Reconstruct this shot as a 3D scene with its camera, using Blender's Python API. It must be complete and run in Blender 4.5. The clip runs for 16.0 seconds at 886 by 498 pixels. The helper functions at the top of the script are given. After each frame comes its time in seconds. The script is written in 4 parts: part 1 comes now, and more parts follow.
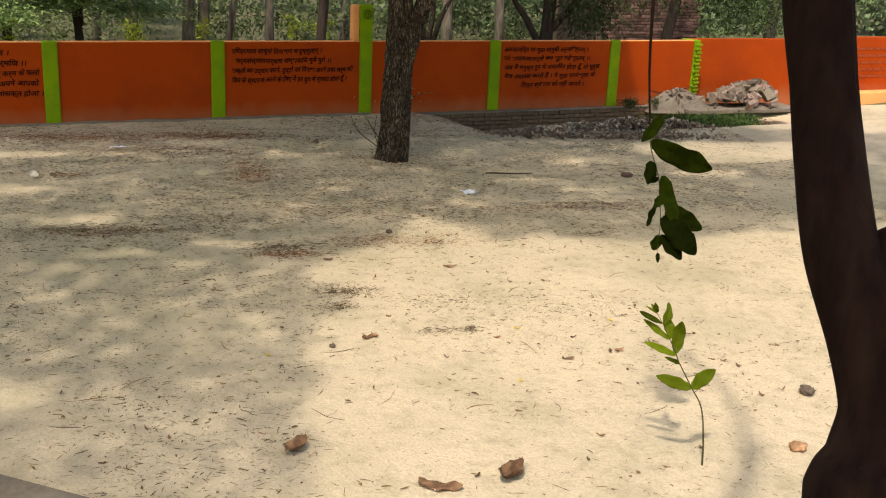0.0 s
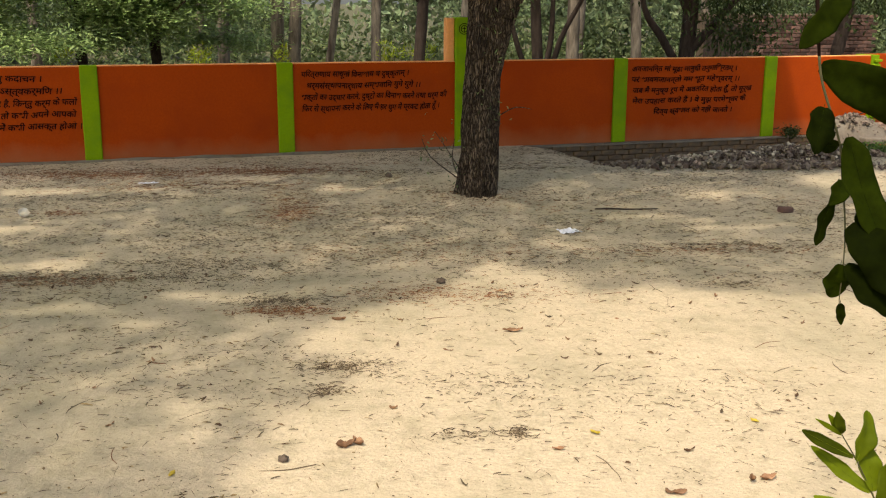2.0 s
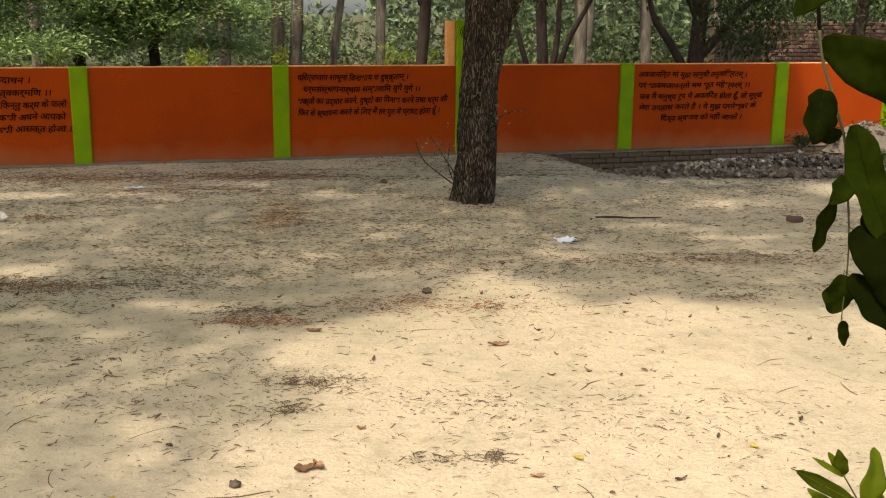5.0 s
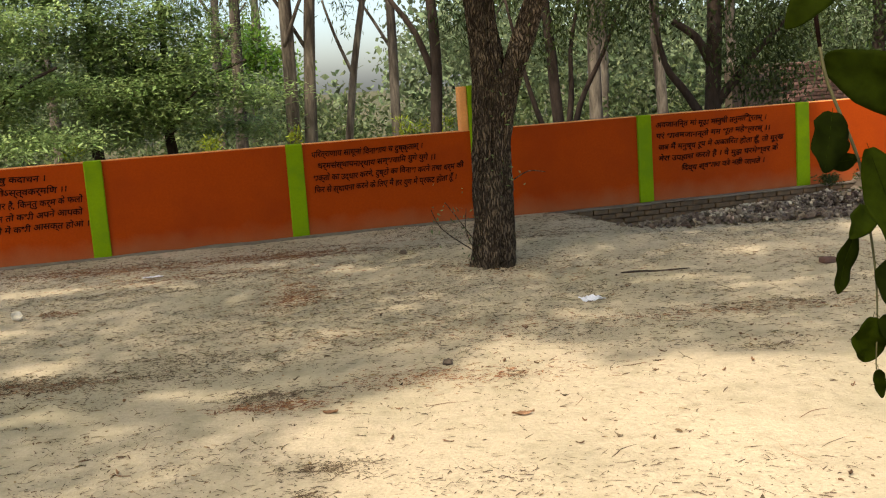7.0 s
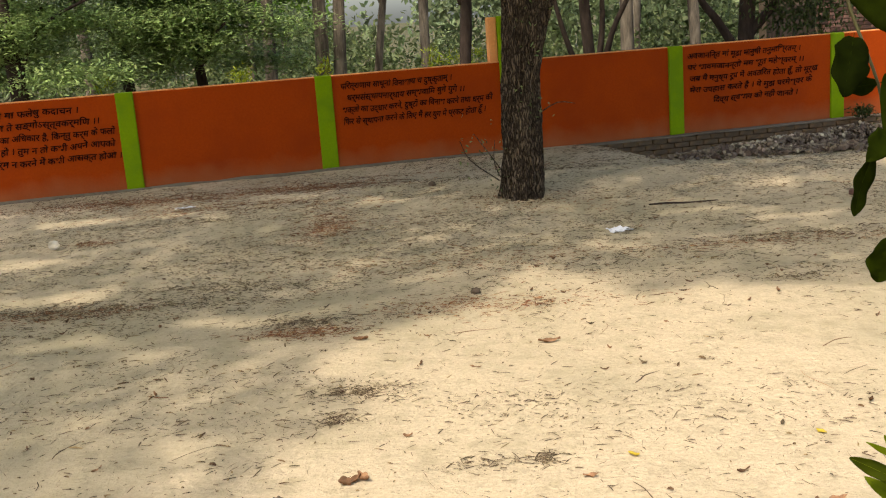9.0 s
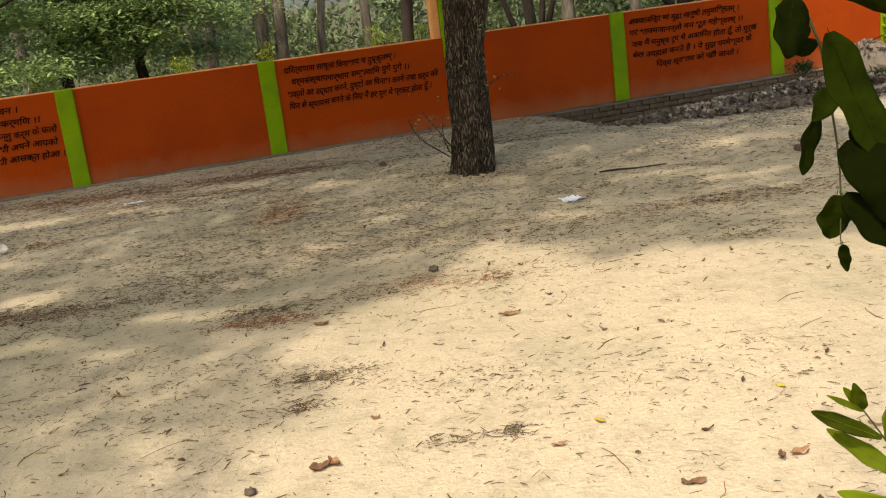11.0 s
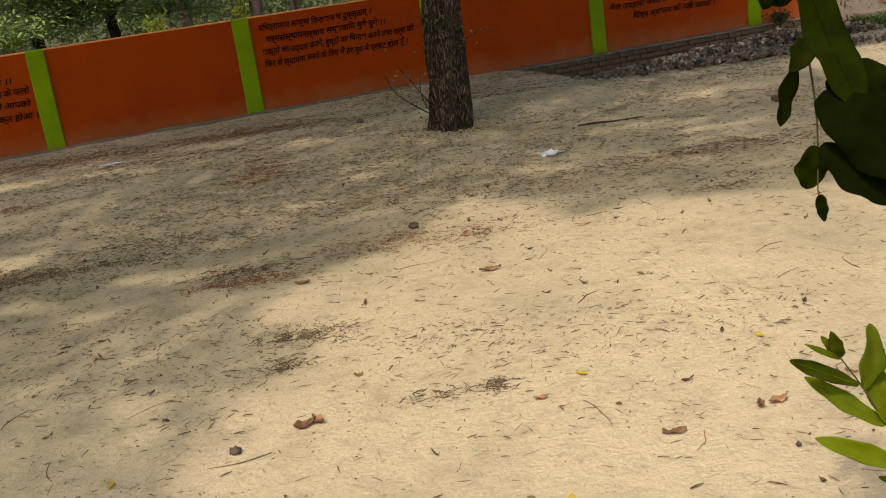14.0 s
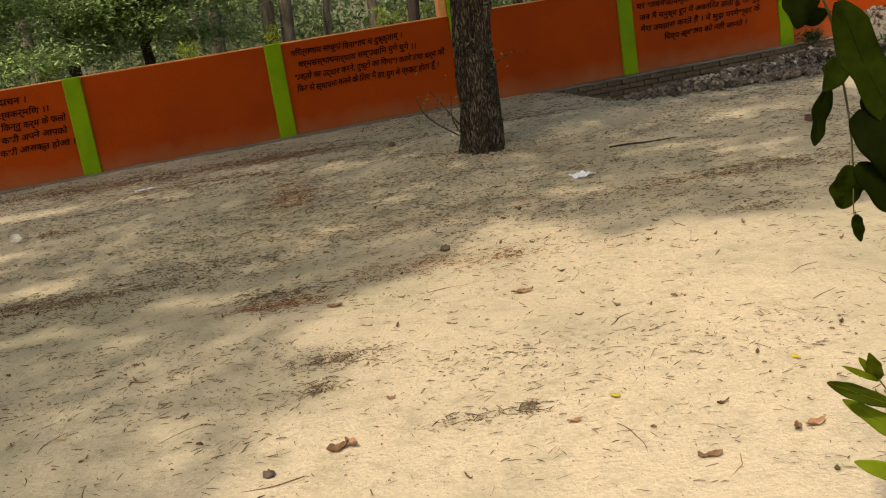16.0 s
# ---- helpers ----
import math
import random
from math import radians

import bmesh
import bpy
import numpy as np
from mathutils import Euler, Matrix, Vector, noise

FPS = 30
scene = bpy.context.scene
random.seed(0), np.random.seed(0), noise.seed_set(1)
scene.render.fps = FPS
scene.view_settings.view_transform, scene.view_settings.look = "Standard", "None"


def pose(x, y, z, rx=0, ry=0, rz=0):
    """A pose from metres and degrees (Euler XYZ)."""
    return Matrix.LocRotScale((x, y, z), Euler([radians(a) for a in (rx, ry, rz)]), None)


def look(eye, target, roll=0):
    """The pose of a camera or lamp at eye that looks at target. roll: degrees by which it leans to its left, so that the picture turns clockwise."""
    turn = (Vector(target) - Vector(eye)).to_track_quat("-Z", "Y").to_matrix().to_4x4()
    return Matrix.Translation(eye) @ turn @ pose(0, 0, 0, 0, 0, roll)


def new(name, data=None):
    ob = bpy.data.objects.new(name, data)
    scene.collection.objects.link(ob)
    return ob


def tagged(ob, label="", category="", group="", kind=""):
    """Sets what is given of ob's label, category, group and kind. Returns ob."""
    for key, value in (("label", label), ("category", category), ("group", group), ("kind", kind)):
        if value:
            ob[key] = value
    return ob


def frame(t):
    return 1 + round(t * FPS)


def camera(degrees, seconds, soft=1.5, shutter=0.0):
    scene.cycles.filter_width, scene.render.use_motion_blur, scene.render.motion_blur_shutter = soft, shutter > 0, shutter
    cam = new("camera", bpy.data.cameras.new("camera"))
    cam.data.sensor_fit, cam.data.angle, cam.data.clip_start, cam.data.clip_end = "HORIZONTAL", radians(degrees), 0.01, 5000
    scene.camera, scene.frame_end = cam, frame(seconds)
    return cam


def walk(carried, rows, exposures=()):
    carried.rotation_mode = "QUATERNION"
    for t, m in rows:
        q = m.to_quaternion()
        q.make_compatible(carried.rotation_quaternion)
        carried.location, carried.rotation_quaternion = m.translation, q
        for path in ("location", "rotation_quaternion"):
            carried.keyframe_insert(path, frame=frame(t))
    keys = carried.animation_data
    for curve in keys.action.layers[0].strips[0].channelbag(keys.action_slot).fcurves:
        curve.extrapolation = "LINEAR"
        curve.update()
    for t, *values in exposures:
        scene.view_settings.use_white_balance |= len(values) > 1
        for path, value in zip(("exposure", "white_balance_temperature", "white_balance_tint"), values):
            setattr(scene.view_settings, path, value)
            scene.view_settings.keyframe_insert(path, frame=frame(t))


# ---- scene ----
cam = camera(46.0, 16.0, soft=1.15)


def aim(eye, yaw, pitch, roll):
    """A camera pose from its place and its turn to the left, tilt up and lean, in degrees."""
    a, b = radians(yaw), radians(pitch)
    way = Vector((-math.sin(a) * math.cos(b), math.cos(a) * math.cos(b), math.sin(b)))
    return look(eye, Vector(eye) + way, roll)


PATH = [
    (0, (-1.519, -3.822, 3.162), -10.34, -16.55, 2.51),
    (0.5, (-0.810, -1.996, 2.625), -4.78, -15.03, 0.56),
    (1, (-0.573, -1.294, 2.355), -2.38, -14.15, 0.26),
    (1.5, (-0.390, -1.150, 2.405), -0.44, -14.45, -0.38),
    (2, (-0.296, -0.772, 2.177), -1.43, -13.26, 0.19),
    (2.5, (-0.266, -0.652, 2.114), -1.55, -13.07, -0.07),
    (3, (-0.256, -0.656, 2.118), -0.92, -13.25, -0.06),
    (3.5, (-0.228, -0.639, 2.116), -1.05, -13.50, 0.09),
    (4, (-0.183, -0.470, 2.057), -0.87, -13.15, -0.06),
    (6.5, (0.032, -0.218, 2.072), -0.50, -11.33, 1.33),
    (7, (0.050, -0.085, 2.005), 1.07, -8.92, -4.07),
    (7.5, (0.033, -0.184, 1.989), 5.63, -11.61, -2.95),
    (8, (0.048, -0.163, 1.980), 3.71, -14.14, -3.05),
    (8.5, (0.049, -0.177, 1.990), 3.16, -13.00, -4.15),
    (9, (0.057, -0.172, 1.992), 2.96, -12.42, -4.25),
    (9.2, (0.057, -0.172, 1.992), 1.75, -12.45, -4.69),
    (11.5, (0.046, -0.178, 2.007), 0.19, -14.13, -8.12),
    (12, (0.046, -0.178, 2.007), -0.74, -13.45, -9.32),
    (12.5, (0.046, -0.178, 2.007), -1.97, -16.27, -8.45),
    (13, (0.046, -0.178, 2.007), -2.24, -18.25, -6.59),
    (13.5, (0.046, -0.178, 2.007), -1.52, -19.51, -6.94),
    (14, (0.046, -0.178, 2.007), -0.28, -16.44, -8.03),
    (14.5, (0.046, -0.178, 2.007), 0.64, -15.94, -8.29),
    (15, (0.046, -0.178, 2.007), 0.31, -16.18, -8.25),
    (15.5, (0.046, -0.178, 2.007), 1.12, -16.22, -8.94),
    (16, (0.046, -0.178, 2.007), 1.33, -14.96, -8.79),
]
EXPOSURE = [(0.0, -0.02, 6950), (0.5, 0.0, 7150), (1.0, 0.04, 7150), (2.0, 0.09, 7150), (4.0, 0.1, 7150), (6.5, 0.18, 7150), (7.0, 0.23, 7150), (7.6, 0.29, 7150), (8.5, 0.11, 7150), (9.2, 0.1, 7150), (11.5, 0.1, 7250), (12.4, 0.08, 7250), (13.0, -0.19, 7500), (14.0, -0.38, 7500), (15.0, -0.25, 7500), (16.0, -0.17, 7500)]
walk(cam, [(t, aim(eye, yaw, pitch, roll)) for t, eye, yaw, pitch, roll in PATH], [(t, stops + 0.06, kelvin, 6) for t, stops, kelvin in EXPOSURE])

# ---- world, sun and exposure ----
TO_SUN = Vector((-0.25, -0.45, 0.86)).normalized()
world = bpy.data.worlds.new("world")
scene.world = world
world.use_nodes = True
wn = world.node_tree
sky = wn.nodes.new("ShaderNodeTexSky")
sky.sky_type, sky.sun_disc = "NISHITA", False
sky.sun_elevation = math.asin(TO_SUN.z)
sky.sun_rotation = math.atan2(TO_SUN.x, TO_SUN.y)
sky.dust_density, sky.air_density = 3.0, 0.75
back = wn.nodes["Background"]
wn.links.new(sky.outputs["Color"], back.inputs["Color"])
back.inputs["Strength"].default_value = 0.295
sun_data = bpy.data.lights.new("sun", "SUN")
sun_data.energy, sun_data.angle, sun_data.color = 3.35, radians(2.2), (1.0, 0.925, 0.86)
sun = new("sun", sun_data)
sun.matrix_world = look(TO_SUN * 40, (0, 0, 0))

# ---- materials ----


def material(name, base, rough=0.85, vary=0.25, fine=60.0, coarse=3.0, bump=0.3, depth=0.01, second=None, blend=(0.45, 0.6),
             island=False, spec=0.3, translucent=0.0, stretch=(1, 1, 1), metal=0.0):
    """A worn surface: two scales of noise over the base colour, a second colour in stains, and fine relief."""
    m = bpy.data.materials.new(name)
    m.use_nodes = True
    t = m.node_tree
    n, l = t.nodes, t.links
    bsdf = n["Principled BSDF"]
    tex = n.new("ShaderNodeTexCoord")
    mapping = n.new("ShaderNodeMapping")
    mapping.inputs["Scale"].default_value = stretch
    l.new(tex.outputs["Object"], mapping.inputs["Vector"])
    small, large = n.new("ShaderNodeTexNoise"), n.new("ShaderNodeTexNoise")
    for node, scale, detail in ((small, fine, 4.0), (large, coarse, 5.0)):
        node.inputs["Scale"].default_value, node.inputs["Detail"].default_value = scale, detail
        node.inputs["Roughness"].default_value = 0.6
        l.new(mapping.outputs["Vector"], node.inputs["Vector"])
    ramp = n.new("ShaderNodeValToRGB")
    lo, hi = (tuple(c * f for c in base) + (1,) for f in (1 - vary, 1 + vary))
    ramp.color_ramp.elements[0].color, ramp.color_ramp.elements[0].position = lo, 0.3
    ramp.color_ramp.elements[1].color, ramp.color_ramp.elements[1].position = hi, 0.7
    l.new(small.outputs["Fac"], ramp.inputs["Fac"])
    colour = ramp.outputs["Color"]
    if second:
        mask = n.new("ShaderNodeMapRange")
        mask.inputs["From Min"].default_value, mask.inputs["From Max"].default_value = blend
        mix = n.new("ShaderNodeMixRGB")
        mix.inputs["Color2"].default_value = (*second, 1)
        l.new(large.outputs["Fac"], mask.inputs["Value"])
        l.new(mask.outputs["Result"], mix.inputs["Fac"])
        l.new(colour, mix.inputs["Color1"])
        colour = mix.outputs["Color"]
    if island:
        geo = n.new("ShaderNodeNewGeometry")
        info = n.new("ShaderNodeObjectInfo")
        add = n.new("ShaderNodeMath")
        add.operation = "ADD"
        l.new(geo.outputs["Random Per Island"], add.inputs[0])
        l.new(info.outputs["Random"], add.inputs[1])
        hue = n.new("ShaderNodeHueSaturation")
        value = n.new("ShaderNodeMapRange")
        value.inputs["To Min"].default_value, value.inputs["To Max"].default_value = 0.45, 1.55
        turn = n.new("ShaderNodeMath")
        turn.operation = "FRACT"
        l.new(add.outputs["Value"], turn.inputs[0])
        l.new(turn.outputs["Value"], value.inputs["Value"])
        l.new(value.outputs["Result"], hue.inputs["Value"])
        l.new(colour, hue.inputs["Color"])
        tilt = n.new("ShaderNodeMapRange")
        tilt.inputs["To Min"].default_value, tilt.inputs["To Max"].default_value = 0.48, 0.52
        l.new(geo.outputs["Random Per Island"], tilt.inputs["Value"])
        l.new(tilt.outputs["Result"], hue.inputs["Hue"])
        colour = hue.outputs["Color"]
    l.new(colour, bsdf.inputs["Base Color"])
    bsdf.inputs["Roughness"].default_value = rough
    bsdf.inputs["Specular IOR Level"].default_value = spec
    bsdf.inputs["Metallic"].default_value = metal
    if bump:
        b = n.new("ShaderNodeBump")
        b.inputs["Strength"].default_value, b.inputs["Distance"].default_value = bump, depth
        l.new(small.outputs["Fac"], b.inputs["Height"])
        l.new(b.outputs["Normal"], bsdf.inputs["Normal"])
    if translucent:
        glow = n.new("ShaderNodeBsdfTranslucent")
        mixer = n.new("ShaderNodeMixShader")
        mixer.inputs["Fac"].default_value = translucent
        l.new(colour, glow.inputs["Color"])
        l.new(bsdf.outputs["BSDF"], mixer.inputs[1])
        l.new(glow.outputs["BSDF"], mixer.inputs[2])
        l.new(mixer.outputs["Shader"], n["Material Output"].inputs["Surface"])
    return m


SAND = material("sandy_soil", (0.545, 0.437, 0.295), 0.95, 0.13, 45, 0.55, 0.55, 0.012, (0.40, 0.335, 0.22), (0.46, 0.68), spec=0.1)
ORANGE = material("orange_paint", (0.355, 0.047, 0.003), 0.88, 0.1, 35, 1.3, 0.3, 0.004, (0.29, 0.037, 0.004), (0.45, 0.75), spec=0.1)
PEACH = material("pale_orange_paint", (0.85, 0.36, 0.12), 0.8, 0.08, 30, 2, 0.2, 0.004, (0.75, 0.3, 0.1), spec=0.2)
GREEN = material("green_paint", (0.19, 0.30, 0.004), 0.8, 0.08, 30, 2.0, 0.25, 0.004, (0.15, 0.25, 0.006), spec=0.1)
INK = material("dark_brown_lettering", (0.018, 0.006, 0.004), 0.95, 0.2, 40, 4, 0.0, spec=0.05)
FADED = material("worn_lettering", (0.26, 0.05, 0.012), 0.8, 0.2, 40, 4, 0.0)
CEMENT = material("grey_cement", (0.17, 0.135, 0.10), 0.92, 0.2, 25, 2.2, 0.5, 0.01, (0.2, 0.17, 0.13), spec=0.15)
BRICK_OLD = material("weathered_brick", (0.185, 0.115, 0.062), 0.92, 0.25, 40, 5, 0.5, 0.008, (0.12, 0.085, 0.055), spec=0.15)
BRICK_RED = material("red_brown_brick", (0.20, 0.105, 0.08), 0.92, 0.25, 40, 4, 0.5, 0.008, (0.14, 0.085, 0.07), island=True, spec=0.15)
MORTAR = material("dark_mortar", (0.12, 0.088, 0.06), 0.95, 0.25, 30, 3, 0.5, 0.01, spec=0.1)
RUBBLE = material("broken_masonry", (0.17, 0.13, 0.10), 0.93, 0.25, 30, 4, 0.5, 0.01, (0.17, 0.12, 0.085), island=True, spec=0.15)
RUBBLE_PALE = material("pale_masonry_chips", (0.40, 0.33, 0.25), 0.93, 0.25, 30, 4, 0.5, 0.01, (0.3, 0.22, 0.16), island=True, spec=0.15)
EARTH = material("dark_earth", (0.11, 0.082, 0.058), 0.95, 0.3, 30, 3, 0.6, 0.02, (0.13, 0.095, 0.07), spec=0.1)
# dust splashed on the lowest hand's width of the paint
pn, pl = ORANGE.node_tree.nodes, ORANGE.node_tree.links
pb = pn["Principled BSDF"]
tx, sp, nz, ad, rg, mx = (pn.new("ShaderNode" + k) for k in ("TexCoord", "SeparateXYZ", "TexNoise", "Math", "MapRange", "MixRGB"))
nz.inputs["Scale"].default_value, nz.inputs["Detail"].default_value = 3.0, 6.0
ad.operation = "MULTIPLY_ADD"
ad.inputs[1].default_value = -0.35
rg.inputs["From Min"].default_value, rg.inputs["From Max"].default_value = 0.12, -0.2
rg.inputs["To Max"].default_value = 0.5
mx.inputs["Color2"].default_value = (0.36, 0.16, 0.07, 1)
pl.new(tx.outputs["Object"], sp.inputs["Vector"])
pl.new(tx.outputs["Object"], nz.inputs["Vector"])
pl.new(nz.outputs["Fac"], ad.inputs[0])
pl.new(sp.outputs["Z"], ad.inputs[2])
pl.new(ad.outputs["Value"], rg.inputs["Value"])
pl.new(rg.outputs["Result"], mx.inputs["Fac"])
pl.new(pb.inputs["Base Color"].links[0].from_socket, mx.inputs["Color1"])
pl.new(mx.outputs["Color"], pb.inputs["Base Color"])
# trodden dust and decayed litter between hand-sized and metre-sized patches
sn, sl = SAND.node_tree.nodes, SAND.node_tree.links
sb = sn["Principled BSDF"]
for scale, lo, hi, colour, most in ((7.0, 0.5, 0.75, (0.27, 0.225, 0.14), 0.55), (2.1, 0.52, 0.7, (0.33, 0.28, 0.17), 0.5), (120.0, 0.58, 0.72, (0.2, 0.16, 0.1), 0.6)):
    tx, nz, rg, mx = sn.new("ShaderNodeTexCoord"), sn.new("ShaderNodeTexNoise"), sn.new("ShaderNodeMapRange"), sn.new("ShaderNodeMixRGB")
    nz.inputs["Scale"].default_value, nz.inputs["Detail"].default_value, nz.inputs["Roughness"].default_value = scale, 8.0, 0.68
    rg.inputs["From Min"].default_value, rg.inputs["From Max"].default_value, rg.inputs["To Max"].default_value = lo, hi, most
    mx.inputs["Color2"].default_value = (*colour, 1)
    sl.new(tx.outputs["Object"], nz.inputs["Vector"])
    sl.new(nz.outputs["Fac"], rg.inputs["Value"])
    sl.new(rg.outputs["Result"], mx.inputs["Fac"])
    sl.new(sb.inputs["Base Color"].links[0].from_socket, mx.inputs["Color1"])
    sl.new(mx.outputs["Color"], sb.inputs["Base Color"])
relief = sb.inputs["Normal"].links[0].from_node
for scale, strength, reach in ((13.0, 0.5, 0.05), (38.0, 0.4, 0.02), (110.0, 0.3, 0.008)):
    tx, nz, bp = sn.new("ShaderNodeTexCoord"), sn.new("ShaderNodeTexNoise"), sn.new("ShaderNodeBump")
    nz.inputs["Scale"].default_value, nz.inputs["Detail"].default_value, nz.inputs["Roughness"].default_value = scale, 6.0, 0.65
    bp.inputs["Strength"].default_value, bp.inputs["Distance"].default_value = strength, reach
    sl.new(tx.outputs["Object"], nz.inputs["Vector"])
    sl.new(nz.outputs["Fac"], bp.inputs["Height"])
    sl.new(relief.outputs["Normal"], bp.inputs["Normal"])
    sl.new(bp.outputs["Normal"], sb.inputs["Normal"])
    relief = bp
WOODLAND = material("woodland_floor", (0.085, 0.085, 0.04), 0.95, 0.35, 8, 0.7, 0.6, 0.03, (0.12, 0.10, 0.055), spec=0.1)


def furrowed(name, plate, crack, scale):
    """Bark of upright plates parted by dark, wandering cracks."""
    m = material(name, plate, 0.95, 0.3, 30, 3, 0, 0.01, tuple(c * 0.6 for c in plate), (0.45, 0.65), spec=0.1)
    n, l = m.node_tree.nodes, m.node_tree.links
    bsdf = n["Principled BSDF"]
    tex = n.new("ShaderNodeTexCoord")
    warp = n.new("ShaderNodeTexNoise")
    warp.inputs["Scale"].default_value, warp.inputs["Detail"].default_value = 6.0, 3.0
    l.new(tex.outputs["Object"], warp.inputs["Vector"])
    bend = n.new("ShaderNodeMixRGB")
    bend.inputs["Fac"].default_value = 0.11
    l.new(tex.outputs["Object"], bend.inputs["Color1"])
    l.new(warp.outputs["Color"], bend.inputs["Color2"])
    mapping = n.new("ShaderNodeMapping")
    mapping.inputs["Scale"].default_value = (1.0, 1.0, 0.14)
    l.new(bend.outputs["Color"], mapping.inputs["Vector"])
    cells = n.new("ShaderNodeTexVoronoi")
    cells.feature = "DISTANCE_TO_EDGE"
    cells.inputs["Scale"].default_value = scale
    l.new(mapping.outputs["Vector"], cells.inputs["Vector"])
    rise = n.new("ShaderNodeMapRange")
    rise.inputs["From Max"].default_value = 0.27
    l.new(cells.outputs["Distance"], rise.inputs["Value"])
    mix = n.new("ShaderNodeMixRGB")
    mix.inputs["Color1"].default_value = (*crack, 1)
    l.new(rise.outputs["Result"], mix.inputs["Fac"])
    l.new(bsdf.inputs["Base Color"].links[0].from_socket, mix.inputs["Color2"])
    l.new(mix.outputs["Color"], bsdf.inputs["Base Color"])
    b = n.new("ShaderNodeBump")
    b.inputs["Strength"].default_value, b.inputs["Distance"].default_value = 1.0, 0.035
    l.new(rise.outputs["Result"], b.inputs["Height"])
    l.new(b.outputs["Normal"], bsdf.inputs["Normal"])
    return m


BARK = furrowed("furrowed_brown_bark", (0.17, 0.125, 0.085), (0.028, 0.02, 0.014), 44.0)
# near-black base: the shade on the near trunk is put into the bark
BARK_NEAR = material("smooth_shaded_bark", (0.011, 0.0052, 0.0034), 0.95, 0.35, 22, 4, 0.9, 0.02, (0.026, 0.014, 0.009), (0.5, 0.7), spec=0.06, stretch=(1, 1, 0.3))
BARK_PALE = material("pale_smooth_bark", (0.165, 0.135, 0.10), 0.9, 0.5, 20, 4.5, 0.8, 0.02, (0.05, 0.038, 0.028), (0.44, 0.6), spec=0.12, stretch=(1, 1, 0.16))
BARK_DARK = material("dark_bark", (0.05, 0.036, 0.028), 0.95, 0.35, 16, 3, 0.8, 0.02, spec=0.1, stretch=(1, 1, 0.3))
LEAF_FINE = material("feathery_green_foliage", (0.25, 0.34, 0.12), 0.6, 0.35, 3, 0.6, 0, island=True, translucent=0.45)
LEAF_GUM = material("drooping_grey_green_foliage", (0.13, 0.165, 0.06), 0.6, 0.45, 3, 0.6, 0, island=True, translucent=0.35)
# unseen overhead leaves, bright and translucent to tint the shade below green
LEAF_FILTER = material("shade_tint_foliage", (0.25, 0.30, 0.05), 0.6, 0.2, 3, 0.6, 0, island=True, translucent=0.55)
LEAF_DARK = material("deep_green_foliage", (0.045, 0.065, 0.015), 0.6, 0.2, 3, 0.6, 0, island=True, translucent=0.35)
LEAF_BRIGHT = material("bright_green_foliage", (0.17, 0.29, 0.04), 0.6, 0.2, 3, 0.6, 0, island=True, translucent=0.45)
LEAF_YELLOW = material("yellow_green_foliage", (0.26, 0.31, 0.02), 0.6, 0.2, 3, 0.6, 0, island=True, translucent=0.45)
# greyed and paled: distance haze is put into this leaf colour
LEAF_FAR = material("hazed_distant_foliage", (0.17, 0.21, 0.10), 0.7, 0.5, 2, 0.3, 0, island=True, translucent=0.35)
# near-black green: the shade on the hanging leaves is put into the colour
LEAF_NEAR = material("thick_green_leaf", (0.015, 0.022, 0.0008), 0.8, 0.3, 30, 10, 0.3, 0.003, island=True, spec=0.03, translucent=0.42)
LEAF_YOUNG = material("fresh_green_leaf", (0.12, 0.15, 0.004), 0.6, 0.12, 30, 10, 0.15, 0.002, island=True, spec=0.1, translucent=0.45)
STEM = material("green_brown_stem", (0.05, 0.045, 0.012), 0.7, 0.2, 40, 10, 0.2, 0.002)
DRY = material("dry_brown_leaf", (0.20, 0.105, 0.058), 0.85, 0.25, 40, 12, 0.4, 0.004, (0.36, 0.2, 0.11), island=True, spec=0.15, translucent=0.1)
LITTER = material("dry_litter", (0.12, 0.085, 0.052), 0.95, 0.3, 30, 3, 0, island=True, spec=0.1)
CHIP = material("fallen_leaf_chips", (0.115, 0.072, 0.038), 0.95, 0.35, 30, 3, 0, second=(0.2, 0.125, 0.06), island=True, spec=0.1)
LITTER_RED = material("rust_brown_litter", (0.22, 0.10, 0.05), 0.95, 0.3, 30, 3, 0, island=True, spec=0.1)
YELLOW = material("yellowed_leaf", (0.55, 0.40, 0.05), 0.7, 0.15, 30, 10, 0.2, 0.003, spec=0.2, translucent=0.2)
PAPER = material("white_paper", (0.78, 0.76, 0.8), 0.8, 0.05, 30, 10, 0.2, 0.003)
CROCKERY = material("pale_terracotta", (0.66, 0.58, 0.46), 0.8, 0.15, 30, 6, 0.3, 0.003, (0.75, 0.7, 0.62))
GRASS = material("low_green_weeds", (0.06, 0.105, 0.02), 0.7, 0.2, 5, 1, 0, island=True, translucent=0.3)

# ---- mesh helpers ----
R = np.random.default_rng(7)


def build(name, verts, faces, mat, parent=None, label="", smooth=False, place=None):
    me = bpy.data.meshes.new(name)
    me.from_pydata([tuple(map(float, v)) for v in verts], [], [tuple(f) for f in faces])
    me.update()
    if smooth:
        me.polygons.foreach_set("use_smooth", [True] * len(me.polygons))
    me.materials.append(mat)
    ob = new(name, me)
    if parent:
        ob.parent = parent
    if place is not None:
        ob.matrix_basis = place
    if label:
        ob["label"] = label
    return ob


